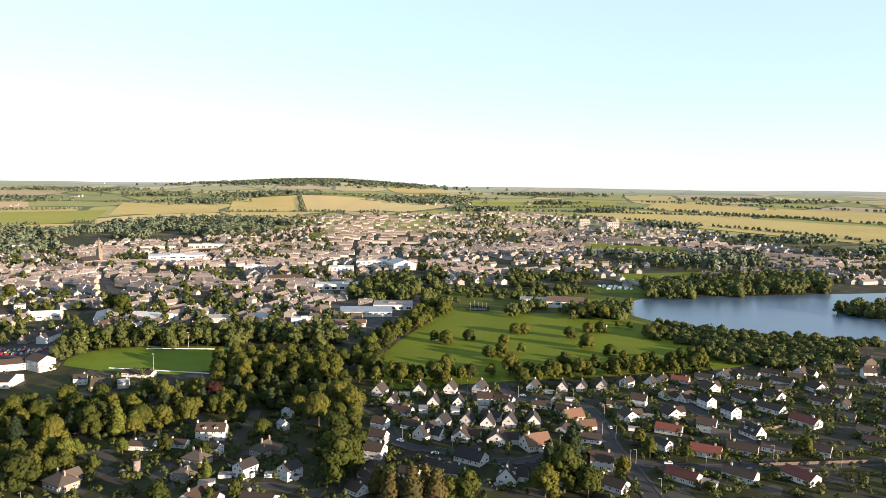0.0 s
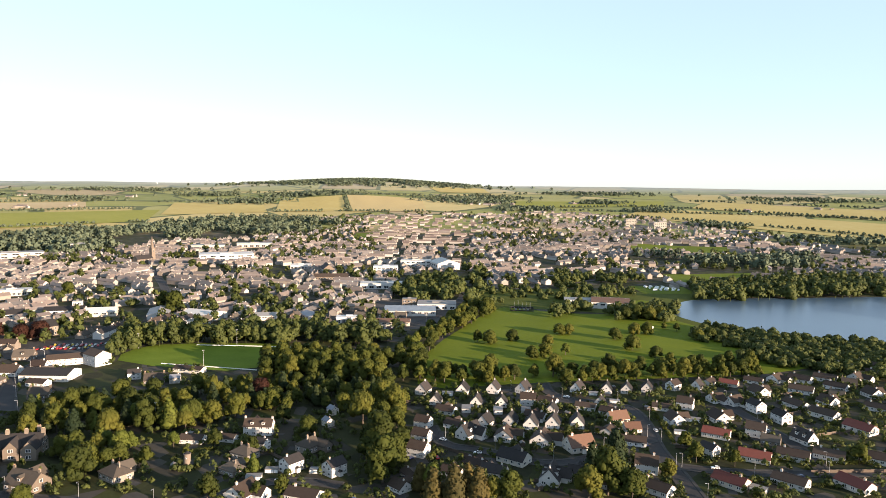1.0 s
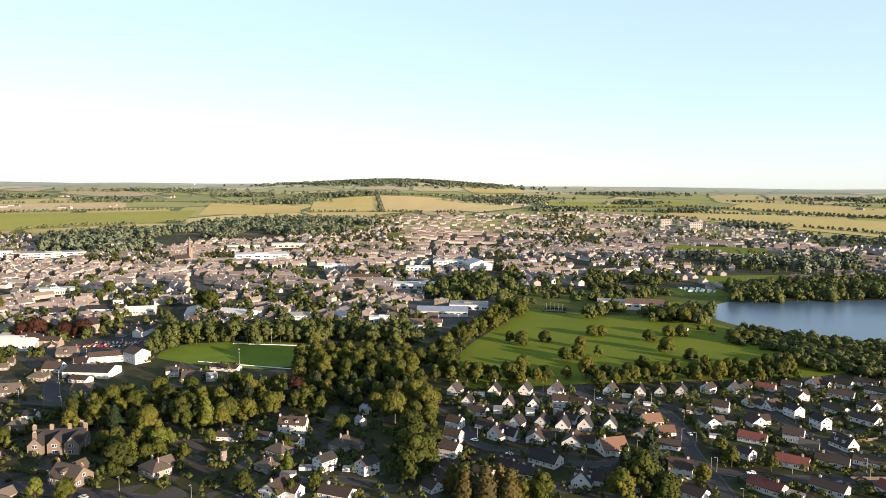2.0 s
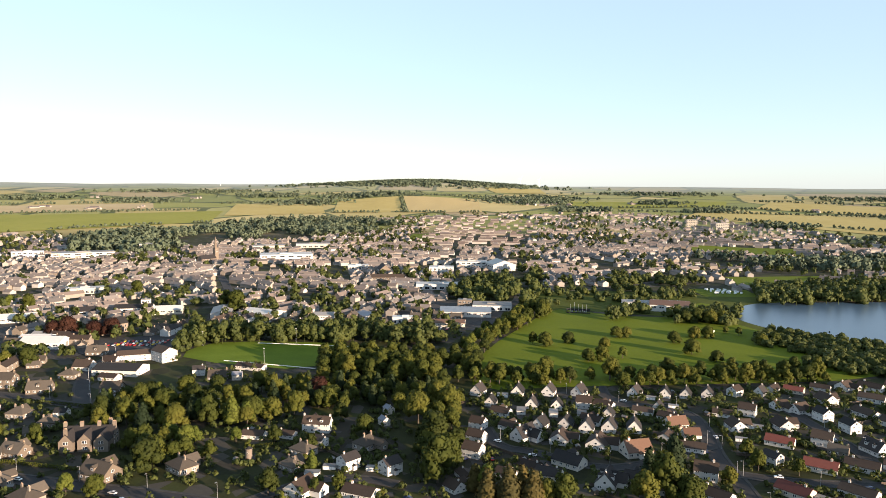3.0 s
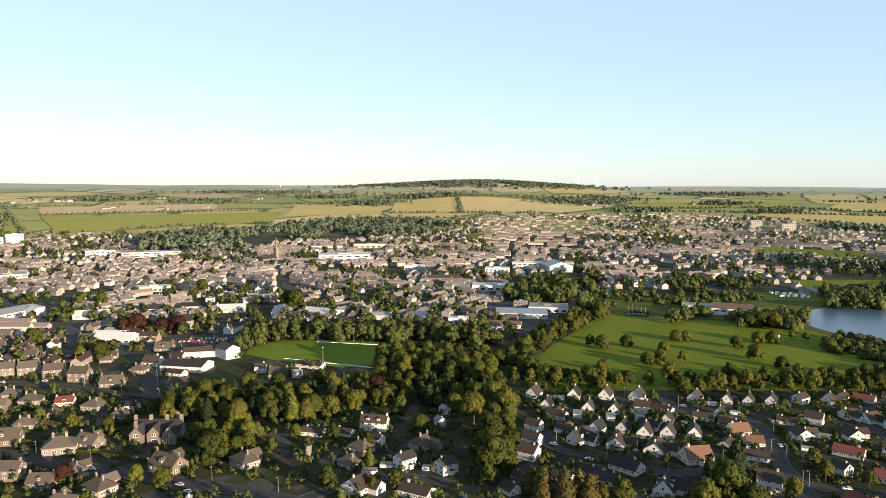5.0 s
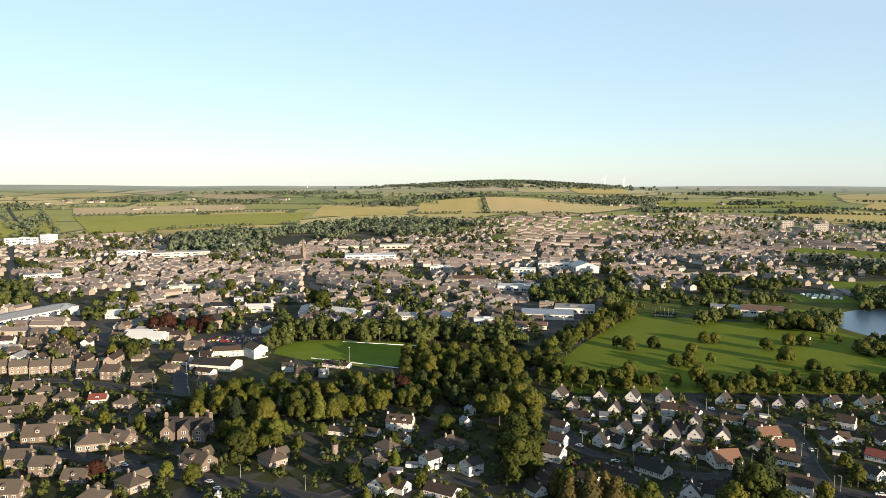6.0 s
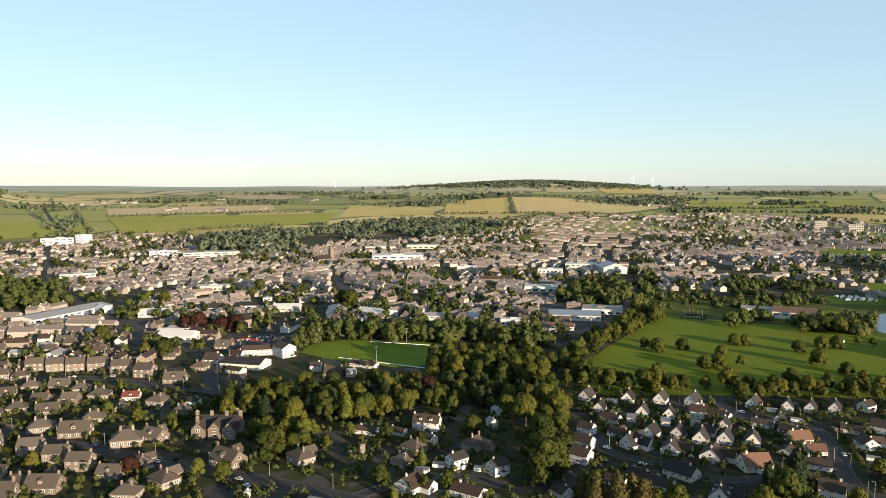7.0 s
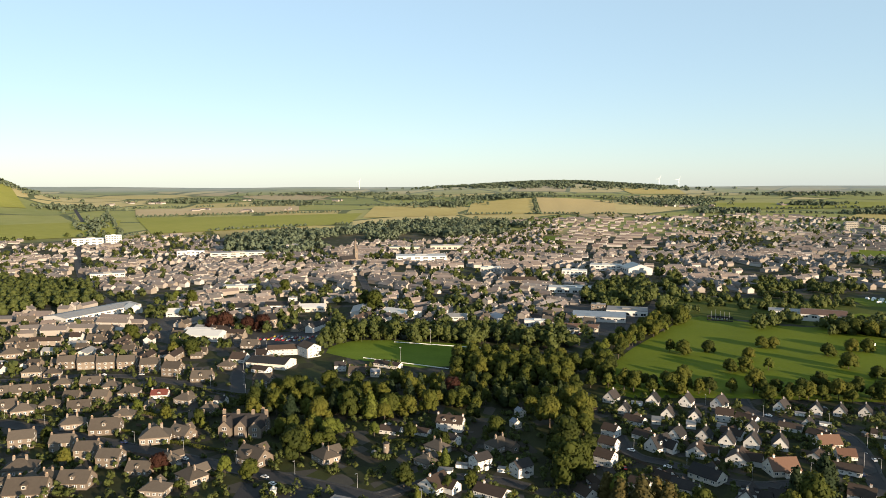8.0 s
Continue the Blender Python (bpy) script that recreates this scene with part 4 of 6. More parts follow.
KEEP_OUT = [(-136, 326, 15), (-232, 340, 20), (165, 834, 34), (130, 848, 26), (262, 985, 40), (-65, 764, 40), (-38, 805, 32), (59, 799, 20), (-119, 953, 34), (-136, 1128, 28), (-94, 1215, 32), (-43, 1182, 34), (-606, 625, 55)]
ROAD_POINTS = []
for line, wide in ROADS.values():
    for a, b in zip(line, line[1:]):
        k = max(1, int(math.dist(a, b) / 8))
        ROAD_POINTS += [(a[0] + (b[0] - a[0]) * i / k, a[1] + (b[1] - a[1]) * i / k) for i in range(k)]
ROAD_POINTS = np.array(ROAD_POINTS)


def open_ground(x, y):
    return all((x - a) ** 2 + (y - b) ** 2 > r * r for a, b, r in KEEP_OUT) and ((ROAD_POINTS[:, 0] - x) ** 2 + (ROAD_POINTS[:, 1] - y) ** 2).min() > 60


TREES = {
    "oak": tree("tree", 1, 18.2, 15.8, M_LEAF, 22, 1568, 0.67, label="broad green leafy tree with rounded crown"),
    "ash": tree("tree", 2, 22.1, 14.5, M_LEAF, 23, 1639, 0.67, label="tall green leafy tree with uneven crown"),
    "lime": tree("tree", 3, 15.6, 11.9, M_LEAF, 17, 1211, 0.61, label="dense green tree with low crown"),
    "gold": tree("tree", 4, 16.9, 11.9, M_LEAF_LIGHT, 18, 1354, 0.61, label="sunlit yellow-green leafy tree"),
    "copper": tree("tree", 5, 15.6, 15.8, M_LEAF_COPPER, 20, 1426, 0.61, label="dark red copper beech tree"),
    "spruce": tree("conifer", 6, 20.8, 8.6, M_LEAF_DARK, 20, 1211, 0.61, "tall", label="dark green conifer with pointed top"),
    "larch": tree("conifer", 12, 18.5, 9.5, M_LEAF_RUST, 20, 1150, 0.56, "tall", label="rusty green conifer with ragged pointed top"),
    "cypress": tree("conifer", 7, 14.3, 5.9, M_LEAF_LIGHT, 15, 855, 0.51, "tall", label="narrow yellow-green garden cypress tree"),
    "small": tree("small_tree", 8, 7.8, 6.6, M_LEAF, 11, 498, 0.44, label="small green garden tree"),
    "park": tree("tree", 10, 11, 12.5, M_LEAF, 27, 1500, 0.52, "low", label="rounded dark green parkland tree with low crown"),
    "bush": tree("shrub", 9, 3.4, 4.5, M_LEAF, 10, 270, 0.32, label="rounded green garden shrub", category="shrub"),
}
T_USED = set()


def plant(kind, x, y, s=1.0, group=""):
    m = pose(x, y, ground_z(x, y), 0, 0, random.uniform(0, 360)) @ Matrix.Diagonal((s, s, s * random.uniform(0.92, 1.1), 1))
    if kind not in T_USED:
        T_USED.add(kind)
        ob = TREES[kind]
        ob.matrix_basis = m
    else:
        src = TREES[kind]
        ob = copy_thing(src, m @ Matrix.Diagonal((*[1 / k for k in src.scale], 1)))
    if group:
        ob["group"] = group
    return ob


for x, y, k, s in [(39, 639, "park", .95), (85, 670, "park", .95), (94, 671, "park", .9), (69, 620, "park", .85), (80, 587, "gold", .65), (134, 652, "park", 1.0), (158, 679, "park", 1.0), (170, 679, "park", .95), (140, 609, "park", 1.15),
                   (154, 585, "park", .9), (18, 624, "park", 1.05), (7, 629, "lime", .7), (62, 576, "oak", .75), (51, 572, "park", .9), (211, 656, "park", 1.0), (193, 705, "small", .9), (202, 694, "small", 1.0), (224, 662, "park", 1.0), (164, 752, "park", 1.2), (177, 756, "park", 1.3), (190, 752, "park", 1.3), (203, 758, "park", 1.2), (184, 766, "park", 1.2)]:
    plant(k, x, y, s, "park trees")
for x, y, k, s in [(-47, 363, "ash", 1.15), (-40, 324, "ash", 1.1), (-62, 406, "oak", 1.1), (-45, 420, "ash", 1), (-184, 319, "oak", .95), (-177, 347, "gold", .9), (-190, 392, "gold", .9), (-169, 387, "cypress", 1.3), (-159, 396, "oak", .85),
                   (-136, 450, "copper", .9), (-123, 429, "lime", .9), (-140, 412, "oak", .8), (-108, 402, "lime", .8), (-112, 356, "small", 1.2), (-115, 301, "lime", .8), (72, 343, "spruce", 1.05), (59, 332, "spruce", .9), (77, 354, "spruce", .8),
                   (0, 313, "larch", .8), (-16, 315, "gold", .8), (11, 309, "oak", .6), (81, 385, "small", 1.1), (54, 311, "ash", .85), (64, 318, "ash", 1), (74, 313, "oak", .9), (66, 333, "ash", .9), (97, 339, "lime", .65), (-15, 305, "larch", .95), (-6, 303, "larch", 1.05), (5, 305, "larch", 1), (19, 308, "ash", .75), (-22, 318, "larch", .75)]:
    plant(k, x, y, s, "garden trees")
for x, y, k, s in [(116, 377, "small", 1.3), (117, 360, "lime", .65), (135, 356, "small", 1.1), (201, 364, "small", 1.4), (-468, 525, "oak", .9), (-481, 535, "gold", .9), (-379, 494, "oak", .85), (-394, 489, "lime", .8), (-247, 381, "ash", .8),
                   (-378, 603, "copper", 1.1), (-392, 598, "copper", 1), (-417, 597, "copper", 1.1), (-429, 594, "copper", 1), (-317, 741, "oak", 1.3), (-332, 751, "ash", 1.1), (-486, 832, "oak", 1), (-543, 711, "oak", 1), (-575, 725, "gold", 1),
                   (-54, 466, "ash", .8), (-84, 308, "lime", .6), (-160, 338, "small", 1.2), (-94, 304, "small", 1), (-349, 407, "cypress", .55), (-240, 283, "copper", .6), (-205, 288, "gold", .6), (-330, 300, "small", 1.2), (-291, 274, "small", 1.2), (-366, 352, "lime", .6), (-318, 358, "gold", .55), (-290, 350, "lime", .6)]:
    plant(k, x, y, s, "garden trees")


def inside(p, poly):
    x, y = p
    c = False
    for (x1, y1), (x2, y2) in zip(poly, poly[1:] + poly[:1]):
        if (y1 > y) != (y2 > y) and x < (x2 - x1) * (y - y1) / (y2 - y1) + x1:
            c = not c
    return c


def scatter(poly, gap):
    xs, ys = [p[0] for p in poly], [p[1] for p in poly]
    out = []
    y = min(ys)
    while y < max(ys):
        x = min(xs)
        while x < max(xs):
            p = (x + random.uniform(-0.45, 0.45) * gap, y + random.uniform(-0.45, 0.45) * gap)
            if inside(p, poly):
                out.append(p)
            x += gap
        y += gap * 0.87
    return out


def clear(x, y, pad):
    return all((x - a) ** 2 + (y - b) ** 2 > (r + pad) ** 2 for a, b, r in TAKEN)


for poly, gap, kinds, s in ((wood_pitch_south, 10, ("ash", "oak", "ash", "ash"), .82), (wood_hollow, 10.5, ("oak", "lime", "lime", "spruce"), .62), (wood_lane, 13.5, ("ash", "oak", "lime"), .82),
                            (wood_villa, 13, ("oak", "lime", "gold", "ash", "spruce", "small"), .78), (wood_villa_s, 14, ("oak", "gold", "lime"), .75), (park_hedge, 11, ("oak", "lime", "ash", "lime"), .68), (wood_park_west, 11, ("ash", "gold", "lime", "oak"), .72)):
    for x, y in scatter(poly, gap):
        if clear(x, y, 1.0) and open_ground(x, y):
            plant(random.choice(kinds), x, y, s * random.uniform(0.8, 1.15), "woodland trees")

for x, y in scatter([(-262, 285), (-60, 292), (-55, 395), (-270, 430)], 15):
    if clear(x, y, 1.5) and open_ground(x, y) and random.random() < 0.32 and math.dist((x, y), (-136, 328)) > 18:
        plant(random.choice(("oak", "lime", "gold", "small", "small", "cypress")), x, y, random.uniform(0.45, 0.75), "garden trees")


def woods(name, spots, seed, h, w, count, size, mat, label, tall=0.15):
    """Many trees of one wood as one mesh."""
    rng = np.random.default_rng(seed)
    clouds = []
    for x, y in spots:
        if not open_ground(x, y):
            continue
        hh, ww = h * (0.7 + 0.6 * rng.random()), w * (0.8 + 0.5 * rng.random())
        z0 = ground_z(x, y)
        lob = crown_lobes(rng, hh, ww, 6, "tall" if rng.random() < tall else "round")
        v, f, n = leaf_cloud(rng, lob, int(count * 0.66) if count > 100 else count, size, count > 100)
        clouds.append((v + np.array([x, y, z0]), f, n))
        k, z0 = 0.02 * hh, z0 - 0.5
        trunk = np.array([(x - k, y - k, z0), (x + k, y - k, z0), (x, y + k, z0), (x, y, z0 + hh * 0.6)])
        clouds.append((trunk, [(0, 1, 3), (1, 2, 3), (2, 0, 3)], np.array([(-0.7, -0.7, 0), (0.7, -0.7, 0), (0, 1, 0), (0, 0, 1)])))
    if clouds:
        return tagged(leafy(name, clouds, mat), label, "trees", kind="stuff")


woods("woodland", scatter(wood_pitch_north, 9.5), 11, 17, 12, 330, 1.0, M_WOODS, "dense belt of tall green trees round the pitch")
woods("woodland", scatter(wood_loch_near, 10) + scatter(wood_loch_corner, 10), 12, 6.5, 10, 280, 0.85, M_WOODS, "thick green woodland on the loch shore")
woods("woodland", scatter(wood_loch_far, 14), 13, 16, 15, 180, 1.3, M_WOODS, "line of leafy trees on the far shore")
woods("woodland", [p for p in scatter(wood_sports, 15) if noise.noise((p[0] / 60, p[1] / 60, 2.4)) > 0.02], 14, 11, 12, 170, 1.2, M_WOODS, "mixed trees round the sports hall")
woods("woodland", [p for p in scatter(wood_works, 15) if noise.noise((p[0] / 60, p[1] / 60, 2.4)) > -0.2], 15, 16, 14, 170, 1.4, M_WOODS, "trees behind the factory sheds")
woods("woodland", scatter(wood_super, 15), 16, 14, 13, 240, 1.0, M_WOODS, "trees beside the supermarket")
woods("woodland", [p for p in scatter(wood_hill, 24) if noise.noise((p[0] / 170, p[1] / 170, 4.4)) > -0.22], 17, 18, 21, 80, 2.5, M_HAZED_WOODS, "dark mixed wood on the slope behind the town")
woods("woodland", [p for p in scatter(wood_midright, 24) if noise.noise((p[0] / 120, p[1] / 120, 6.4)) > -0.12], 18, 17, 19, 80, 2.4, M_HAZED_WOODS, "dark wood between far houses", 0.4)
woods("woodland", [p for p in scatter([(0, 812), (110, 862), (215, 900), (228, 962), (15, 962), (-12, 880)], 17) if random.random() < 0.6], 20, 9, 10, 130, 1.0, M_WOODS, "loose trees on rough grass behind the park")
woods("woodland", scatter(loch_island, 10), 19, 12, 11, 300, 0.8, M_WOODS, "small tree-covered island in the loch")

# ---------------------------------------------------------------- landmarks


def hall(name, L, W, eave, rise, wall, roof, label, category="building", bays=6, parts=()):
    """A big gabled shed with cladding ribs, loading doors and a strip of windows."""
    h = new(name)
    part("wall", gable_walls(L, W, eave, rise), wall, h)
    part("roof", gable_roof(L, W, eave, rise, 0.5, 0.25), roof, h)
    for i in range(bays):
        y = (i + 0.5) / bays * L - L / 2
        add_window(h, W / 2, y, eave * 0.5, L / bays * 0.6, eave * 0.28, 0)
        add_window(h, -W / 2, y, eave * 0.5, L / bays * 0.6, eave * 0.28, 180)
    for e in (-1, 1):
        add_door(h, W * 0.18, e * L / 2, 90 * e, W * 0.22, min(eave * 0.8, 4.2), M_SHEET_GREY)
    bm = bmesh.new()
    for i in range(bays):
        y = (i + 0.5) / bays * L - L / 2
        x = W * 0.25
        z = eave + rise * 0.5 + 0.30
        box(bm, x - 1.2, x + 1.2, y - 0.5, y + 0.5, z - 0.25, z + 0.18)
    part("rooflight", bm, M_SHEET_GREY, h)
    return tagged(h, label, category)


def flat_block(name, L, W, high, wall, roof, label, floors=2, category="building", cols=5):
    h = new(name)
    bm = bmesh.new()
    box(bm, -W / 2, W / 2, -L / 2, L / 2, -1.5, high)
    part("wall", bm, wall, h)
    bm = bmesh.new()
    box(bm, -W / 2 - 0.15, W / 2 + 0.15, -L / 2 - 0.15, L / 2 + 0.15, high, high + 0.35)
    box(bm, -W / 6, W / 6, -L / 8, L / 8, high + 0.35, high + 1.6)
    part("roof", bm, roof, h)
    for f in range(floors):
        z = 0.9 + f * (high / floors)
        for i in range(cols):
            y = (i + 0.5) / cols * L - L / 2
            for s in (-1, 1):
                add_window(h, s * W / 2, y, z, L / cols * 0.6, high / floors * 0.45, 0 if s > 0 else 180)
    return tagged(h, label, category)


def put(ob, x, y, turn, r=16):
    ob.matrix_basis = pose(x, y, ground_z(x, y), 0, 0, turn)
    TAKEN.append((x, y, r))
    return ob


# market hall: two white gabled roofs side by side
put(hall("market_hall", 34, 20, 5.8, 3.6, M_WHITE, M_SHEET_WHITE, "white hall with bright pale sheet roof", bays=5), -409, 554, 100, 14)
put(hall("market_hall", 26, 16, 4.8, 1.9, M_WHITE, M_SHEET_WHITE, "low white hall with bright pale roof", bays=4), -429, 572, 100, 12)
# supermarket
put(hall("supermarket", 100, 34, 6.0, 2.2, M_WHITE, M_SHEET_GREY, "long low supermarket with grey sheet roof", bays=12), -606, 625, -6, 34)
put(hall("entrance_hall", 20, 15, 5.5, 4.6, M_WHITE, M_SHEET_WHITE, "white gabled entrance hall of the supermarket", bays=2), -578, 652, 60, 12)
TAKEN += [(-612, 590, 26), (-600, 660, 26)]
# factory by the park
put(hall("factory", 55, 34, 5.8, 2.6, M_WHITE, M_SHEET_BLUE, "factory with white walls and blue-grey sheet roof", bays=8), -65, 764, 94, 22)
put(flat_block("factory_annex", 44, 29, 6.0, M_WHITE, M_FLAT, "flat-roofed factory annex with white walls", 1), -38, 805, 92, 18)
put(flat_block("boiler_house", 16, 10, 9.0, M_STONE, M_FLAT, "brown stone boiler house", 2, cols=3), -70, 810, 92, 8)
put(flat_block("warehouse", 26, 12, 6.6, M_WHITE, M_SHEET_WHITE, "pale boxy warehouse with white roof", 1), -122, 707, 98, 10)
put(hall("workshop", 36, 18, 4.1, 1.9, M_CREAM, M_ROOF_ORANGE, "low workshop with brown roof", bays=5), -78, 702, 92, 14)
put(hall("depot", 39, 26, 5.8, 2.9, M_CREAM, M_SHEET_WHITE, "cream depot with pale curved-looking roof", bays=5), -275, 716, 70, 17)
put(hall("workshop", 23, 16, 4.6, 2.4, M_WHITE, M_SHEET_GREY, "white workshop with grey roof", bays=3), -211, 717, 100, 11)
put(hall("workshop", 23, 17, 4.6, 2.6, M_WHITE, M_ROOF_BLUE, "workshop with blue-grey roof", bays=3), -165, 725, 40, 11)
put(hall("shed", 44, 21, 5.1, 2.6, M_WHITE, M_SHEET_GREY, "grey-roofed steel shed beside trees", bays=6), -324, 721, 20, 16)
put(hall("works", 39, 17, 6.0, 3.1, M_WHITE, M_ROOF_GREY, "white works with dark roof", bays=5), -424, 720, 110, 14)
put(flat_block("works_tower", 9, 9, 13.2, M_WHITE, M_FLAT, "tall white block above the works", 3, cols=2), -416, 730, 110, 5)
put(hall("works", 31, 18, 5.2, 3.1, M_CREAM, M_SHEET_WHITE, "cream works with pale roof", bays=4), -386, 721, 110, 13)
put(hall("works", 26, 14, 5.5, 3.8, M_WHITE, M_ROOF_GREY, "white gabled works building", bays=3), -466, 694, 120, 12)
put(hall("tent_hall", 34, 16, 4.8, 3.6, M_WHITE, M_SHEET_WHITE, "pale gabled hall beside a car park", bays=4), -510, 653, 118, 13)
put(flat_block("community_hall", 44, 18, 7.2, M_CREAM, M_SHEET_WHITE, "cream flat-roofed hall with window bands", 1, cols=8), -559, 837, 120, 18)
# warehouses in the middle distance
for nm, x, y, turn, L, W, hgt, lab in [("warehouse", -119, 953, 97, 46, 20, 6, "long white warehouse with flat pale roof"), ("school", -136, 1129, 95, 30, 18, 8, "white school block beside lawns"), ("sports_centre", -94, 1215, 92, 40, 20, 8, "white sports centre with pale roof"),
                                       ("superstore", -440, 1256, 112, 72, 34, 9, "large white superstore with flat pale roof"), ("warehouse", -537, 1426, 110, 50, 22, 7, "long pale warehouse behind the town"), ("warehouse", -459, 1485, 108, 56, 22, 7, "long pale warehouse near the wood"),
                                       ("warehouse", -278, 1148, 103, 26, 14, 6, "white flat-roofed block among houses"), ("mill", -813, 1215, 124, 80, 26, 8, "long pale mill with flat roof"), ("hotel", -906, 1191, 127, 40, 14, 9, "white hotel at the foot of the wood"),
                                       ("office_block", -759, 1345, 120, 26, 16, 12, "cream office block below the wood"), ("apartment_block", -1269, 1310, 134, 60, 14, 14, "white apartment blocks at the edge of town"), ("apartment_block", -1222, 1330, 134, 26, 14, 20, "tall white apartment block"),
                                       ("warehouse", -822, 878, 133, 38, 15, 8, "cream warehouse among brown roofs"), ("apartment_block", 477, 2133, 80, 22, 14, 20, "beige apartment block above far houses"), ("apartment_block", 552, 2090, 78, 26, 14, 16, "beige apartment block among far houses")]:
    put(flat_block(nm, L * 1.3, W * 1.3, hgt * 1.2, M_WHITE if "white" in lab else M_CREAM, M_SHEET_WHITE if "white" in lab else M_SHEET_GREY, lab, max(1, int(hgt // 4)), cols=6), x, y, turn, L * 0.65)
put(hall("sports_hall", 44, 39, 10.3, 6.6, M_WHITE, M_SHEET_WHITE, "tall white hall with steep pale roof", bays=4), -43, 1183, 20, 20)
put(hall("terrace_school", 52, 14, 6.3, 3.8, M_STONE, M_ROOF_BROWN, "long stone building with brown roof", bays=8), -201, 1015, 101, 20)
put(hall("leisure_hall", 44, 39, 7.5, 2.2, M_WHITE, M_ROOF_ORANGE, "broad hall with pinkish orange roof by the park", bays=5), 165, 834, 80, 20)
put(flat_block("leisure_annex", 34, 21, 6.0, M_WHITE, M_SHEET_GREY, "flat grey annex of the leisure hall", 1), 130, 848, 85, 14)

outline("yard", [(-192, 284), (-150, 284), (-140, 262), (-184, 258)], M_TAR, 0.10, "dark asphalt yard below the street", "yard", 0)
put(flat_block("depot", 20, 15, 4.0, M_PINK, M_FLAT, "low brown depot with a flat felt roof", 1, cols=3), -130, 268, 84, 10)
put(flat_block("kiosk", 3.4, 2.4, 2.4, M_WHITE, M_SHEET_WHITE, "small white kiosk in an asphalt yard", 1, cols=1), -171, 277, 20, 3)


def church():
    c = new("church")
    part("nave", gable_walls(30, 14, 8, 6), M_STONE, c)
    part("roof", gable_roof(30, 14, 8, 6), M_ROOF_GREY, c)
    bm = bmesh.new()
    box(bm, -3.6, 3.6, -22, -15, -1, 25)
    for x in (-3.3, 3.3):
        for y in (-21.7, -15.3):
            cone(bm, x, y, 25, 29, 0.7, 0.05, 6)
    part("tower", bm, M_STONE, c)
    bm = bmesh.new()
    cone(bm, 0, -18.5, 25.02, 46, 3.2, 0.08, 8)
    part("spire", bm, M_STONE, c)
    for i in range(5):
        for s in (-1, 1):
            add_window(c, s * 7, -12 + 6 * i, 2.5, 1.3, 4.2, 0 if s > 0 else 180)
    for s, a in ((-3.6, 180), (3.6, 0)):
        add_window(c, s, -18.5, 18, 1.3, 4.2, a)
    add_door(c, 0, -22, -90, 2.2, 3.6)
    return tagged(c, "sandstone church with a tall pointed spire", "church")


put(church(), -556, 1177, 150, 22)


def old_school():
    s = new("school_building")
    part("wall", gable_walls(26, 12, 9, 5.5), M_STONE, s)
    part("roof", gable_roof(26, 12, 9, 5.5), M_ROOF_GREY, s)
    for z in (1.2, 5.2):
        for i in range(5):
            for k in (-1, 1):
                add_window(s, k * 6, -10 + 5 * i, z, 1.3, 2.4, 0 if k > 0 else 180)
        for k in (-2.2, 2.2):
            add_window(s, k, -13, z, 1.3, 2.4, -90)
    add_chimney(s, 0, 12.3, 13, 16.5, 1.6, 0.9, 3)
    add_chimney(s, 0, -12.3, 13, 16.5, 1.6, 0.9, 3)
    return tagged(s, "tall sandstone building with a steep gable", "building")


put(old_school(), -386, 616, 150, 14)
put(hall("church_hall", 34, 17, 8.0, 7.2, M_STONE, M_ROOF_GREY, "stone church hall with steep gables", "church", 5), -225, 1102, 20, 16)


def manse():
    """A many-gabled stone house with tall chimneys."""
    h = new("manse")
    part("wall", gable_walls(20, 8.5, 4.8, 3.9), M_STONE, h)
    part("roof", gable_roof(20, 8.5, 4.8, 3.9), M_ROOF_GREY, h)
    for i, y in enumerate((-6.5, 0.5, 7.0)):
        L = 13 if i != 1 else 11.5
        bm = gable_walls(L, 5.6, 4.8, 3.3)
        bmesh.ops.transform(bm, matrix=pose(2.6, y, 0, 0, 0, 90), verts=bm.verts[:])
        part("cross_wall", bm, M_STONE, h)
        bm = gable_roof(L, 5.6, 4.8, 3.3, 0.25)
        bmesh.ops.transform(bm, matrix=pose(2.6, y, 0, 0, 0, 90), verts=bm.verts[:])
        part("cross_roof", bm, M_ROOF_GREY, h)
        for e, a in ((1, 0), (-1, 243)):
            for z in (0.9, 3.6):
                add_window(h, 2.6 + e * L / 2, y, z, 1.9, 1.4, a)
    for x, y in ((0, -9.7), (0, 9.7), (0, -3.2), (8.6, -6.5), (-3.6, 7.0), (0, 3.6)):
        add_chimney(h, x, y, 6.4, 10.4, 1.4, 0.8, 3)
    for z in (0.9, 3.6):
        for e in (-1, 1):
            for x in (-1.6, 1.6):
                add_window(h, x, e * 10, z, 1.2, 1.5, 90 * e)
    return tagged(h, "large sandstone manse with many gables and chimneys", "house")


put(manse(), -232, 348, 284, 16).scale = (1.3, 1.3, 1.2)


def dovecot():
    t = new("dovecot")
    bm = bmesh.new()
    cone(bm, 0, 0, -0.3, 6.2, 1.9, 1.65, 20)
    cone(bm, 0, 0, 6.2, 6.5, 1.85, 1.85, 20)
    part("wall", bm, M_PINK, t)
    bm = bmesh.new()
    cone(bm, 0, 0, 6.51, 7.6, 1.7, 0.2, 20)
    part("roof", bm, M_ROOF_GREY, t)
    add_door(t, 0, -1.86, -90, 0.9, 1.9)
    add_window(t, 0, -1.74, 4.2, 0.6, 0.7, -90)
    return tagged(t, "round pale stone dovecot among gardens", "tower")


put(dovecot(), -139, 338, 0, 3)

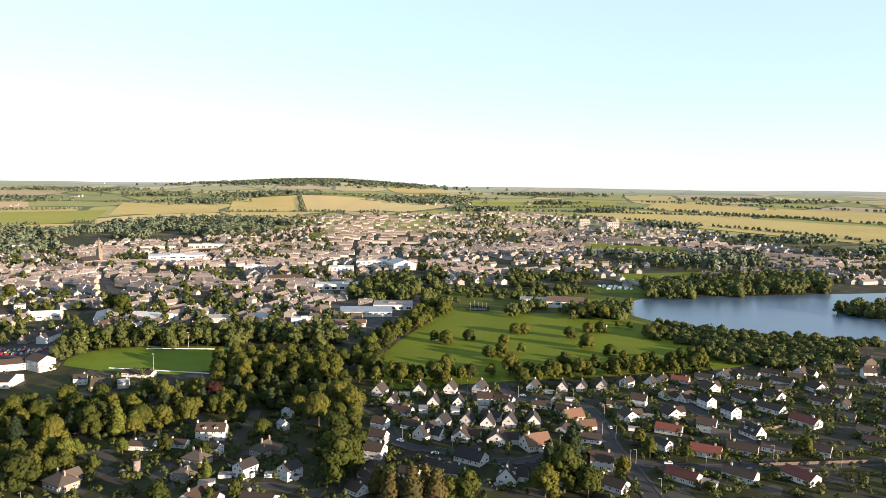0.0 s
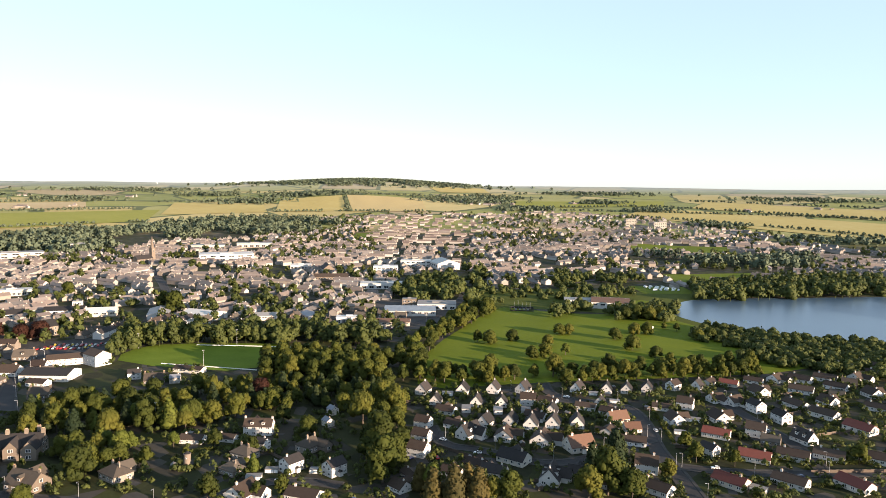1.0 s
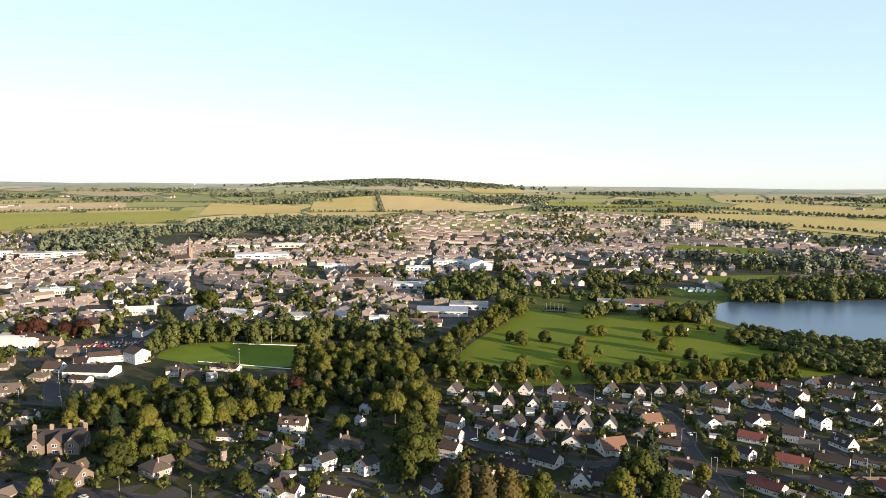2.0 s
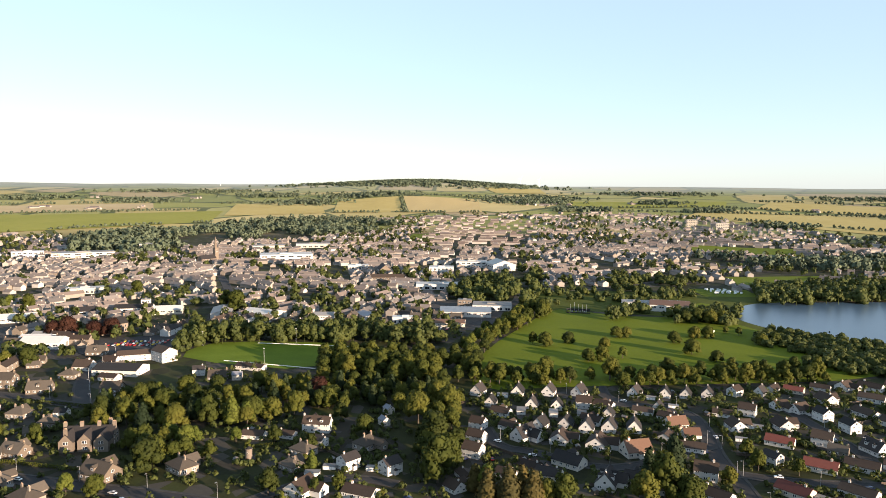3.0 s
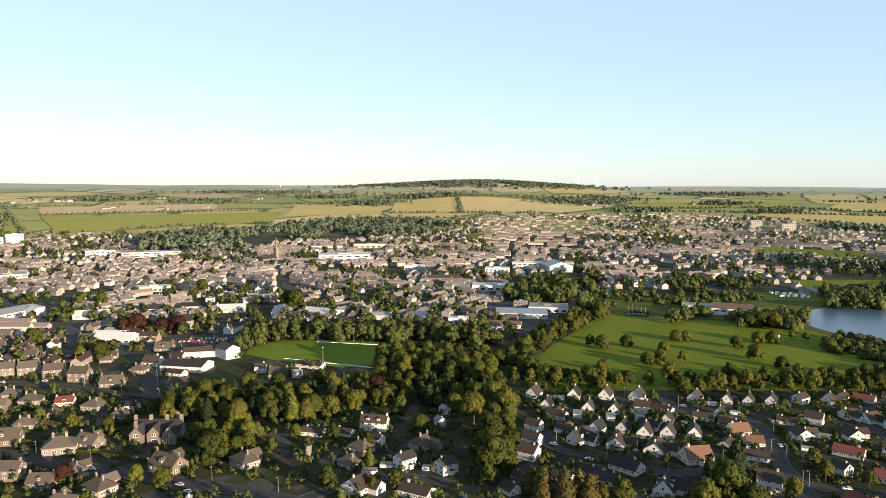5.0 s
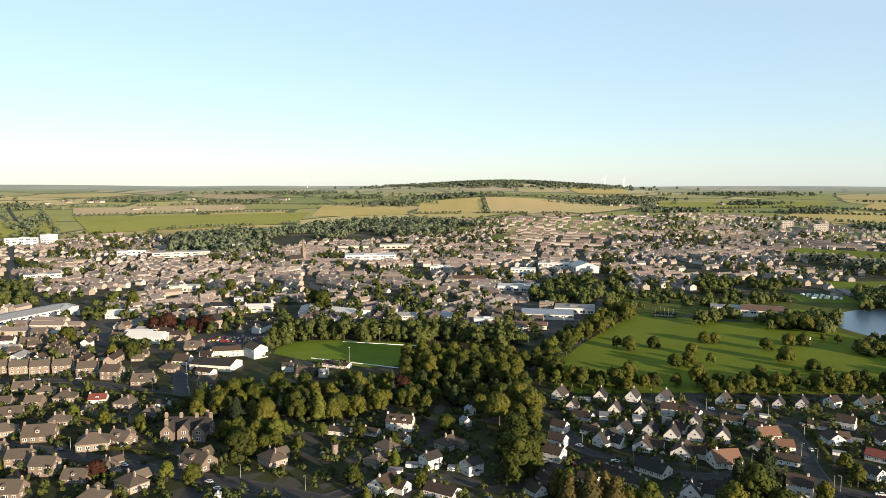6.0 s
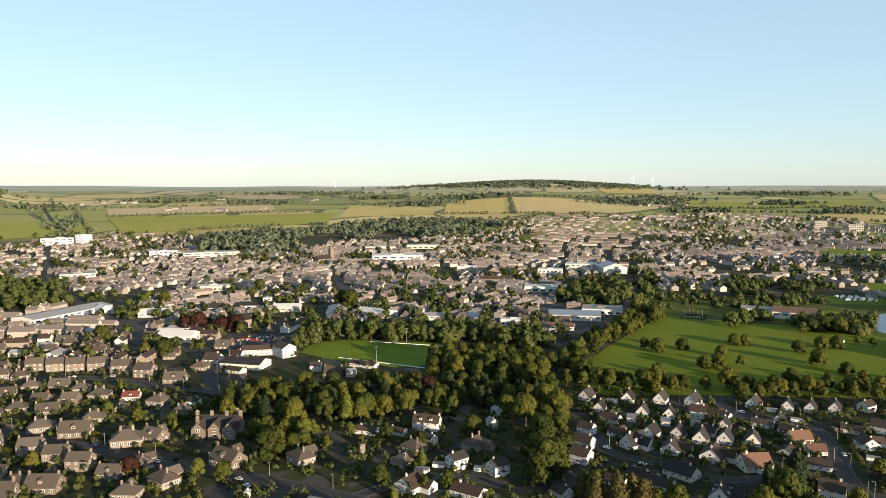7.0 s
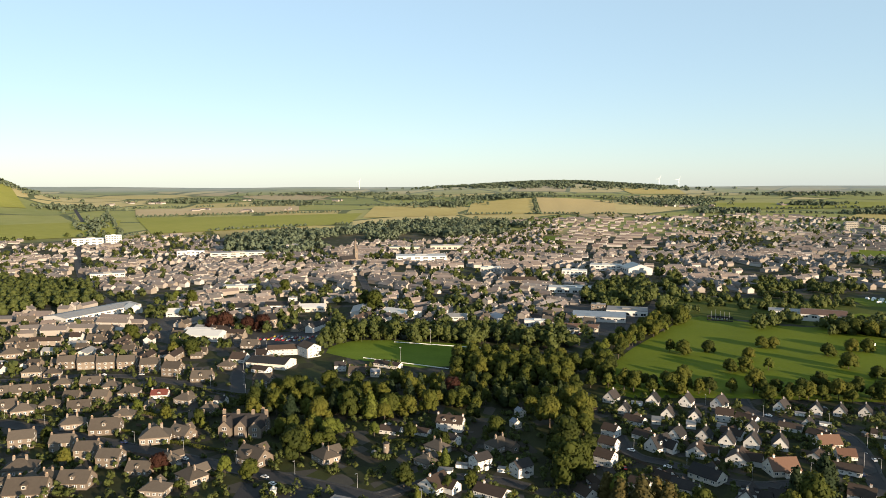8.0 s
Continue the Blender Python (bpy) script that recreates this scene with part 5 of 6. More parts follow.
# football ground
def goal():
    g = new("goal")
    bm = bmesh.new()
    for y in (-3.66, 3.66):
        cone(bm, 0, y, 0, 2.44, 0.07, 0.07, 6)
        box(bm, -1.5, -1.44, y - 0.03, y + 0.03, 0, 1.6)
    box(bm, -0.07, 0.07, -3.73, 3.73, 2.44, 2.58)
    box(bm, -1.5, -1.44, -3.7, 3.7, 1.55, 1.61)
    part("goal_frame", bm, M_FRAME, g)
    return tagged(g, "white football goal on short grass", "goal")


gl = goal()
gl.matrix_basis = pose(-190, 408, 0.13, 0, 0, -15)
copy_thing(gl, pose(-168, 418, 0.13, 0, 0, -15))["group"] = "football goals"
gl["group"] = "football goals"
for line in ([(-238, 531), (-202, 525), (-159, 518)], [(-235, 595), (-189, 595), (-151, 594)]):
    strip("hoarding", line, 0.15, M_FRAME, 0.0, 0.7, "long white advertising boards beside the pitch", "fence")
put(hall("pavilion", 23, 8, 3.0, 1.6, M_CREAM, M_ROOF_BROWN, "low pavilion with brown roof beside the pitch", bays=4), -207, 510, 78, 8)


def pole(name, h, label, lamp=True):
    p = new(name)
    bm = bmesh.new()
    cone(bm, 0, 0, -0.2, h, 0.11, 0.06, 8)
    part("pole", bm, M_METAL, p)
    bm = bmesh.new()
    if lamp:
        box(bm, 0, 1.1, -0.04, 0.04, h - 0.08, h)
        box(bm, 0.8, 1.5, -0.14, 0.14, h - 0.14, h + 0.02)
    else:
        box(bm, -0.7, 0.7, -0.06, 0.06, h - 0.3, h - 0.18)
        box(bm, -0.7, -0.2, -0.1, 0.1, h - 0.15, h + 0.3)
        box(bm, 0.2, 0.7, -0.1, 0.1, h - 0.15, h + 0.3)
    part("lamp_head", bm, M_METAL, p)
    return tagged(p, label, "lamp post")


lamp = pole("street_lamp", 7.5, "slim grey street lamp on the pavement")
first = True
for key, side in (("main", 1), ("lower", -1), ("close", 1), ("old", 1), ("cul", -1), ("villas", 1), ("station", -1)):
    line, wide = ROADS[key]
    run = 0.0
    for a, b in zip(line, line[1:]):
        a, b = Vector(a), Vector(b)
        d = (b - a)
        L = d.length
        d.normalize()
        s = Vector((-d.y, d.x)) * side
        while run < L:
            q = a + d * run + s * (wide / 2 + 0.9)
            if 250 < q.length < 720 and (q.y > 200):
                m = pose(q.x, q.y, 0.18, 0, 0, math.degrees(math.atan2(-s.y, -s.x)))
                if first:
                    lamp.matrix_basis, first = m, False
                    lamp["group"] = "street lamps"
                else:
                    copy_thing(lamp, m)
            run += 36
        run -= L
flood = pole("floodlight_mast", 13, "tall thin floodlight mast beside the pitch", False)
flood.matrix_basis = pose(-181, 396, 0, 0, 0, 20)
for x, y in ((-202, 524), (-278, 578), (-202, 601)):
    copy_thing(flood, pose(x, y, 0, 0, 0, 20))
mast = pole("yard_mast", 11, "tall thin mast in a storage yard", False)
mast.matrix_basis = pose(-265, 745, 0, 0, 0, 0)
for i in range(7):
    copy_thing(mast, pose(-254 + 7 * i, 750 + 6 * (i % 2), 0, 0, 0, 0))


def substation():
    s = new("substation")
    for i in range(5):
        bm = bmesh.new()
        x = -9 + 4.5 * i
        for y in (-4, 4):
            cone(bm, x, y, 0, 8.5 + 2 * (i == 1), 0.16, 0.10, 6)
        box(bm, x - 0.12, x + 0.12, -4.2, 4.2, 6.6, 6.9)
        part("gantry", bm, M_METAL, s)
    for i in range(4):
        bm = bmesh.new()
        x = -6.8 + 4.5 * i
        box(bm, x - 1.0, x + 1.0, -6.5, -5.0, 0, 2.4)
        cone(bm, x - 0.5, -5.8, 2.4, 3.4, 0.12, 0.06, 6)
        cone(bm, x + 0.5, -5.8, 2.4, 3.4, 0.12, 0.06, 6)
        part("transformer", bm, M_SHEET_GREY, s)
    bm = bmesh.new()
    box(bm, -13, 13, -9, -8.7, 0, 1.4)
    box(bm, -13, -12.7, -8.7, 9, 0, 2.4)
    box(bm, -12.7, 13, 8.7, 9, 0, 2.4)
    part("wall", bm, M_PAVE, s)
    return tagged(s, "electricity substation with steel gantries at the park edge", "substation")


put(substation(), 59, 799, -4, 12)


def turbine():
    t = new("wind_turbine")
    bm = bmesh.new()
    cone(bm, 0, 0, -1, 46, 1.5, 0.8, 12)
    part("tower", bm, M_FRAME, t)
    bm = bmesh.new()
    box(bm, -1.2, 1.2, -2.6, 3, 45.2, 47.6)
    part("nacelle", bm, M_FRAME, t)
    for a in (27, 189, 260):
        bm = bmesh.new()
        solid(bm, [(-0.9, -0.2, 0.4), (0.9, -0.2, 0.4), (0.9, 0.2, 0.4), (-0.9, 0.2, 0.4), (-0.2, -0.08, 23), (0.2, -0.08, 23), (0.2, 0.08, 23), (-0.2, 0.08, 23)],
              [(3, 2, 1, 0), (4, 5, 6, 7), (0, 1, 5, 4), (1, 2, 6, 5), (2, 3, 7, 6), (3, 0, 4, 7)])
        bmesh.ops.transform(bm, matrix=pose(0, -3, 46.4, 0, a, 0), verts=bm.verts[:])
        part("blade", bm, M_FRAME, t)
    return tagged(t, "white three-bladed wind turbine on a ridge", "wind turbine", "wind turbines")


tb = turbine()
x, y = polar(0.55, 4300)
tb.matrix_basis = pose(x, y, ground_z(x, y), 0, 0, 10)
for az, r in ((-0.9, 4500), (24.2, 4600)):
    x, y = polar(az, r)
    copy_thing(tb, pose(x, y, ground_z(x, y), 0, 0, 10))


def car(paint, label):
    c = new("car")
    bm = bmesh.new()
    P = [(-2.1, 0.30), (2.1, 0.30), (2.15, 0.62), (1.95, 0.86), (0.95, 0.95), (-1.9, 0.98), (-2.15, 0.70)]
    a = [bm.verts.new((-0.85, y, z)) for y, z in P]
    b = [bm.verts.new((0.85, y, z)) for y, z in P]
    bm.faces.new(a)
    bm.faces.new(b[::-1])
    for i in range(len(P)):
        j = (i + 1) % len(P)
        bm.faces.new((a[j], a[i], b[i], b[j]))
    bmesh.ops.bevel(bm, geom=bm.edges[:], offset=0.06, segments=1, affect="EDGES")
    solid(bm, [(-0.62, -1.35, 1.44), (0.62, -1.35, 1.44), (0.62, 0.15, 1.44), (-0.62, 0.15, 1.44), (-0.6, -1.3, 1.49), (0.6, -1.3, 1.49), (0.6, 0.1, 1.49), (-0.6, 0.1, 1.49)],
          [(3, 2, 1, 0), (4, 5, 6, 7), (0, 1, 5, 4), (1, 2, 6, 5), (2, 3, 7, 6), (3, 0, 4, 7)])
    part("body", bm, paint, c)
    bm = bmesh.new()
    solid(bm, [(-0.78, -1.8, 0.96), (0.78, -1.8, 0.96), (0.78, 0.85, 0.94), (-0.78, 0.85, 0.94), (-0.62, -1.35, 1.44), (0.62, -1.35, 1.44), (0.62, 0.15, 1.44), (-0.62, 0.15, 1.44)],
          [(3, 2, 1, 0), (4, 5, 6, 7), (0, 1, 5, 4), (1, 2, 6, 5), (2, 3, 7, 6), (3, 0, 4, 7)])
    part("cabin_glass", bm, M_GLASS, c)
    for x in (-0.78, 0.78):
        for y in (-1.3, 1.35):
            bm = bmesh.new()
            cone(bm, 0, 0, -0.1, 0.1, 0.32, 0.32, 10)
            bmesh.ops.transform(bm, matrix=pose(x, y, 0.32, 0, 90, 0), verts=bm.verts[:])
            part("wheel", bm, M_TYRE, c)
    return tagged(c, label, "car")


M_TYRE = material("tyre_rubber", [(0.012, 0.012, 0.012), (0.03, 0.03, 0.03)], 0.8, scale=2.0)
CARS = []
for nm, col in (("silver", (0.50, 0.51, 0.52)), ("red", (0.42, 0.02, 0.02)), ("white", (0.78, 0.78, 0.76)), ("dark blue", (0.02, 0.03, 0.09)), ("yellow", (0.60, 0.42, 0.03))):
    CARS.append(car(material(nm.replace(" ", "_") + "_paint", [tuple(k * 0.92 for k in col), col], 0.25, scale=0.4, specular=0.6), nm + " hatchback car parked on asphalt"))
C_USED = set()


def park_car(i, x, y, turn, group):
    m = pose(x, y, 0.14 + ground_z(x, y), 0, 0, turn)
    if i not in C_USED:
        C_USED.add(i)
        ob = CARS[i]
        ob.matrix_basis = m
    else:
        ob = copy_thing(CARS[i], m)
    ob["group"] = group


for i in range(36):
    row, col = divmod(i, 12)
    park_car((1, 1, 4, 2, 1, 0, 1, 3, 1, 0, 4, 2)[(i * 5 + row) % 12], -358 + col * 3.6 + row * 2.5 + random.uniform(-0.7, 0.7), 566 + row * 8 + col * 0.9 + random.uniform(-2.5, 2.5), 15 + random.uniform(-6, 6), "cars in the car park")
for i in range(22):
    row, col = divmod(i, 11)
    park_car((0, 3, 2, 0, 1, 3)[i % 6], -140 + col * 6.4, 680 + row * 8 - col * 0.2, 2 + random.uniform(-5, 5), "cars by the works")
for x, y, turn, i in [(-14, 382, 60, 2), (5, 364, 80, 2), (-16, 356, 20, 1), (-30, 354, 110, 3), (30, 359, 70, 0), (97, 382, 5, 3), (108, 405, 5, 0), (124, 352, 85, 2), (162, 344, 88, 3), (173, 409, 0, 0), (-177, 286, 70, 2), (-185, 292, 75, 0),
                      (-238, 300, 80, 2), (-286, 310, 84, 3), (-324, 309, 84, 0), (-89, 323, 80, 0), (65, 467, 60, 2), (49, 483, 10, 3), (-405, 423, 70, 2), (-378, 432, 90, 0), (-446, 400, 50, 1), (-30, 329, 20, 3), (-51, 305, 60, 3)]:
    park_car(i, x, y, turn, "cars along the streets")


def caravan():
    c = new("caravan")
    bm = bmesh.new()
    box(bm, -1.2, 1.2, -3, 3, 0.5, 2.7)
    bmesh.ops.bevel(bm, geom=bm.edges[:], offset=0.25, segments=2, affect="EDGES")
    part("body", bm, M_FRAME, c)
    add_window(c, 1.2, 0, 1.4, 1.6, 0.7, 0)
    add_window(c, -1.2, 0, 1.4, 1.6, 0.7, 180)
    for x in (-1, 1):
        bm = bmesh.new()
        cone(bm, 0, 0, -0.1, 0.1, 0.33, 0.33, 10)
        bmesh.ops.transform(bm, matrix=pose(x, 0, 0.33, 0, 90, 0), verts=bm.verts[:])
        part("wheel", bm, M_TYRE, c)
    return tagged(c, "white touring caravan parked among trees", "caravan", "caravans")


cv = caravan()
cv.matrix_basis = pose(180, 706, 0, 0, 0, 30)
for i in range(14):
    copy_thing(cv, pose(251 + 8 * (i % 5) - 3 * (i // 5), 966 + 14 * (i // 5) + 2 * (i % 3), 0, 0, 0, random.uniform(0, 180)))
outline("clearing", [(230, 938), (300, 945), (300, 1006), (223, 1006)], M_PARK, 0.20, "grassy caravan site", "grass")
outline("rough_grass", [(-12, 800), (60, 812), (200, 775), (232, 850), (232, 965), (10, 965), (-20, 880)], M_ROUGH, 0.06, "rough grass behind the park", "grass", 1)
# ---------------------------------------------------------------- the far town
BLOCKED = [wood_sports, wood_works, wood_super, wood_hill, wood_midright, wood_loch_far, wood_loch_near, PARK, LOCH, wood_pitch_north, wood_park_west, wood_pitch_south, wood_hollow,
           [(-290, 500), (-128, 500), (-128, 621), (-290, 621)], [(-290, 1674), (-176, 1714), (-169, 1917), (-304, 1877)], [(304, 1040), (446, 1080), (466, 1188), (310, 1148)], [(351, 1552), (567, 1526), (594, 1660), (378, 1701)]]
LOCHSIDE = [(170, 740), (215, 890), (300, 990), (560, 1020), (900, 1090), (1120, 1060), (1080, 620), (520, 540), (230, 590)]
BLOCKED += [LOCHSIDE, [(-70, 560), (0, 560), (30, 830), (-20, 830), (-60, 700)], [(-10, 785), (230, 765), (230, 965), (15, 965)]]


def free(x, y, pad=9):
    if any(inside((x, y), p) for p in BLOCKED):
        return False
    if ((ROAD_POINTS[:, 0] - x) ** 2 + (ROAD_POINTS[:, 1] - y) ** 2).min() < pad * pad:
        return False
    return clear(x, y, pad * 0.4)


def edge_of_town(az):
    return float(np.interp(az, [-40, -33, -26, -20, -14, -6, 0, 5, 10, 14, 20, 26, 32, 38, 44, 50, 56], [1150, 1250, 1400, 1700, 2000, 2150, 2050, 1950, 1900, 1750, 1350, 1250, 1380, 1500, 1520, 1480, 1450]))


def town_spots(gap0, r0, r1, az0, az1):
    """Rows of houses along bending streets."""
    out = []
    r = r0
    while r < r1:
        gap = gap0 * (1 + 0.2 * (r > 1600))
        az = az0
        while az < az1:
            x, y = ring(az, r)
            bend = 60 * noise.noise((x / 260, y / 260, 1.7))
            x, y = x + 0.3 * bend + random.uniform(-3, 3), y + bend * 0.5 + random.uniform(-4, 4)
            turn = 70 * noise.noise((x / 330, y / 330, 5.1)) + (90 if noise.noise((x / 150, y / 150, 9.3)) > 0.05 else 0)
            if math.hypot(x, y) < reach(edge_of_town(az)) and noise.noise((x / 90, y / 90, 3.3)) < 0.24:
                out.append((x, y, turn))
            az += math.degrees(gap / r) * random.choice((1, 1, 1, 1.15, 1.8))
        r += gap * random.uniform(0.85, 1.25)
    return out



def infill(poly, gap, kinds, turn, limit, group):
    """Houses in the gaps of the near streets."""
    n = 0
    spots = scatter(poly, gap)
    random.shuffle(spots)
    for x, y in spots:
        if n < limit and clear(x, y, 4.8) and ((ROAD_POINTS[:, 0] - x) ** 2 + (ROAD_POINTS[:, 1] - y) ** 2).min() > 100 and not any(inside((x, y), p) for p in (wood_villa, wood_villa_s, wood_hollow, PARK)):
            place(random.choice(kinds), x, y, turn + random.choice((0, 0, 0, 90)) + random.uniform(-8, 8), random.uniform(0.82, 1.0), group)
            n += 1


infill([(-620, 330), (-215, 285), (-260, 400), (-330, 560), (-640, 590)], 14, ("tcott", "tvilla", "tcott", "tbung"), 118, 36, "cottages of the old street")
infill([(110, 335), (330, 340), (340, 560), (130, 500)], 15, ("tbung", "tcott", "tbung"), 55, 22, "houses of the estate")
infill([(-30, 330), (95, 325), (98, 470), (-20, 470)], 14, ("tbung",), 60, 9, "houses round the close")
HILL_TERRACES = [(-215, 1540), (0, 1560), (20, 2200), (-170, 2330), (-330, 2280)]
BLOCKED.append(HILL_TERRACES)
near_count = 0
far_spots = []
for x, y, turn in town_spots(21, 615, 2560, -40, 56):
    if not free(x, y, 11):
        continue
    r = math.hypot(x, y)
    left = x < -160
    if r < 900 and near_count < 80:
        near_count += 1
        place(random.choice(("tcott", "tvilla", "terr", "terrw", "twhite", "tyard", "tvilla") if left else ("twhite", "tvilla", "tcott", "terrw")), x, y, turn, random.uniform(0.85, 1.1), "houses of the town")
    else:
        far_spots.append((x, y, turn))
        TAKEN.append((x, y, 6.0))


def far_houses(spots, seed, label, roof=M_FAR_ROOF, size=0):
    """Many plain gabled houses as one mesh."""
    rng = random.Random(seed)
    V, Fc, mi = [], [], []
    for x, y, turn in spots:
        L, W = size or rng.choice((10, 13, 16, 24, 34)), rng.uniform(7, 10)
        eave, rise = rng.choice((2.8, 4.9, 5.2, 5.4)), rng.uniform(2.0, 3.4)
        m = pose(x, y, ground_z(x, y), 0, 0, turn)
        a, b = L / 2, W / 2
        base = len(V)
        V += [tuple(m @ Vector(p)) for p in [(-b, -a, -2), (b, -a, -2), (b, a, -2), (-b, a, -2), (-b, -a, eave), (b, -a, eave), (b, a, eave), (-b, a, eave), (0, -a, eave + rise), (0, a, eave + rise)]]
        Fc += [tuple(base + i for i in q) for q in ((0, 1, 5, 8, 4), (2, 3, 7, 9, 6), (1, 2, 6, 5), (3, 0, 4, 7))]
        mi += [0] * 4
        o, k = 0.4, rise / b
        base = len(V)
        e = eave - o * k + 0.05
        t = eave + rise + 0.05
        V += [tuple(m @ Vector(p)) for p in [(-b - o, -a - 0.3, e), (0, -a - 0.3, t), (b + o, -a - 0.3, e), (-b - o, a + 0.3, e), (0, a + 0.3, t), (b + o, a + 0.3, e),
                                             (-b - o, -a - 0.3, e + .2), (0, -a - 0.3, t + .2), (b + o, -a - 0.3, e + .2), (-b - o, a + 0.3, e + .2), (0, a + 0.3, t + .2), (b + o, a + 0.3, e + .2)]]
        Fc += [tuple(base + i for i in q) for q in ((6, 7, 10, 9), (7, 8, 11, 10), (0, 3, 4, 1), (1, 4, 5, 2), (0, 1, 7, 6), (1, 2, 8, 7), (3, 9, 10, 4), (4, 10, 11, 5), (0, 6, 9, 3), (2, 5, 11, 8))]
        mi += [1] * 10
        for cy in ((-0.45, 0.45) if rng.random() < 0.7 else (0.3,)):
            base = len(V)
            x0, x1, y0, y1, z0, z1 = -0.5, 0.5, cy * L - 0.6, cy * L + 0.6, eave + rise - 0.6, eave + rise + 1.3
            V += [tuple(m @ Vector(p)) for p in ((x0, y0, z0), (x1, y0, z0), (x1, y1, z0), (x0, y1, z0), (x0, y0, z1), (x1, y0, z1), (x1, y1, z1), (x0, y1, z1))]
            Fc += [tuple(base + i for i in q) for q in ((4, 5, 6, 7), (0, 1, 5, 4), (1, 2, 6, 5), (2, 3, 7, 6), (3, 0, 4, 7))]
            mi += [0] * 5
    ob = sheet("far_houses", V, Fc, [M_FAR_WALL, roof], index=mi)
    return tagged(ob, label, "houses", kind="stuff")


rows, y = [], 1555.0
while y < 2330:
    x = -340 + random.uniform(0, 20)
    while x < 30:
        px, py = x, y + 24 * noise.noise((x / 160, y / 160, 3.1)) - 0.08 * x
        if inside((px, py), HILL_TERRACES) and random.random() < 0.80:
            rows.append((px, py, 86 + random.uniform(-5, 5)))
        x += 38
    y += 33
far_houses(rows, 6, "rows of red-brown roofed terraces climbing the far slope", M_FAR_RED)
far_houses([s for s in far_spots if math.hypot(s[0], s[1]) < 1450], 3, "crowded stone and white houses of the town")
far_houses([s for s in far_spots if math.hypot(s[0], s[1]) >= 1450], 5, "distant rows of pale and brown houses")

# trees between the far houses
spots = []
for i in range(30000):
    az, r = random.uniform(-40, 56), random.uniform(620, 2520)
    x, y = ring(az, r)
    if len(spots) < 1700 and r < reach(edge_of_town(az)) + 40 and noise.noise((x / 120, y / 120, 7.7)) > -0.12 and free(x, y, 7):
        spots.append((x, y))
woods("garden_trees", spots, 21, 10, 9.5, 42, 1.8, M_WOODS, "scattered green trees between the town's houses")

# ---------------------------------------------------------------- gardens: hedges, shrubs and walls in the near streets
rng = np.random.default_rng(31)
shrubs = []
for x, y, r in [t for t in TAKEN if math.hypot(t[0], t[1]) < 600]:
    for k in range(8):
        a = random.uniform(0, 2 * math.pi)
        d = r + random.uniform(0.5, 7.0)
        px, py = x + d * math.cos(a), y + d * math.sin(a)
        if any((px - q[0]) ** 2 + (py - q[1]) ** 2 < (q[2] * 0.85) ** 2 for q in TAKEN) or ((ROAD_POINTS[:, 0] - px) ** 2 + (ROAD_POINTS[:, 1] - py) ** 2).min() < 30:
            continue
        h, w = random.uniform(1.2, 5.0) * random.choice((1, 1, 1, 1.6)), random.uniform(2.4, 5.2)
        v, f, n = leaf_cloud(rng, crown_lobes(rng, h, w, 3, "tall" if random.random() < 0.3 else "round"), 42, 0.60, False)
        shrubs.append((v + np.array([px, py, 0]), f, n))
for px, py in scatter([(-640, 250), (-100, 215), (340, 290), (345, 520), (130, 490), (-40, 470), (-60, 400), (-280, 430), (-640, 590)], 7.5):
    if random.random() > 0.42 or any((px - q[0]) ** 2 + (py - q[1]) ** 2 < (q[2] * 0.85 + 1) ** 2 for q in TAKEN) or ((ROAD_POINTS[:, 0] - px) ** 2 + (ROAD_POINTS[:, 1] - py) ** 2).min() < 36:
        continue
    h, w = random.uniform(1.2, 4.5) * random.choice((1, 1, 1, 1.7)), random.uniform(2.4, 5.6)
    v, f, n = leaf_cloud(rng, crown_lobes(rng, h, w, 3, "tall" if random.random() < 0.25 else "round"), 42, 0.62, False)
    shrubs.append((v + np.array([px, py, 0]), f, n))
tagged(leafy("garden_shrubs", shrubs, M_WOODS), "mixed green garden shrubs round the houses", "shrubs", kind="stuff")


def hedge(line, h=1.6, w=1.2):
    """A clipped hedge of small leaf clumps along a line."""
    V, count = [], 0
    Fc = []
    for a, b in zip(line, line[1:]):
        n = int(math.dist(a, b) * 26)
        t = rng.random(n)
        side = rng.integers(0, 3, n)
        u = rng.random(n)
        ax, ay = (b[0] - a[0]) / math.dist(a, b), (b[1] - a[1]) / math.dist(a, b)
        off = np.where(side == 0, -w / 2, np.where(side == 1, w / 2, (u - 0.5) * w))
        z = np.where(side == 2, h, u * h)
        c = np.stack([a[0] + (b[0] - a[0]) * t - ay * off, a[1] + (b[1] - a[1]) * t + ax * off, z], 1) + rng.normal(scale=0.10, size=(n, 3))
        d1, d2 = rng.normal(size=(n, 3)), rng.normal(size=(n, 3))
        d1 /= np.linalg.norm(d1, axis=1)[:, None]
        d2 = np.cross(d1, d2)
        d2 /= np.linalg.norm(d2, axis=1)[:, None]
        q = np.stack([c - d1 * 0.28, c - d2 * 0.28, c + d1 * 0.28, c + d2 * 0.28], 1).reshape(-1, 3)
        V.append(q)
        Fc.append(np.arange(n * 4).reshape(-1, 4) + count)
        count += n * 4
    return tagged(sheet("hedge", np.concatenate(V).tolist(), np.concatenate(Fc).tolist(), M_LEAF), "clipped green hedge between gardens", "hedge", "garden hedges")


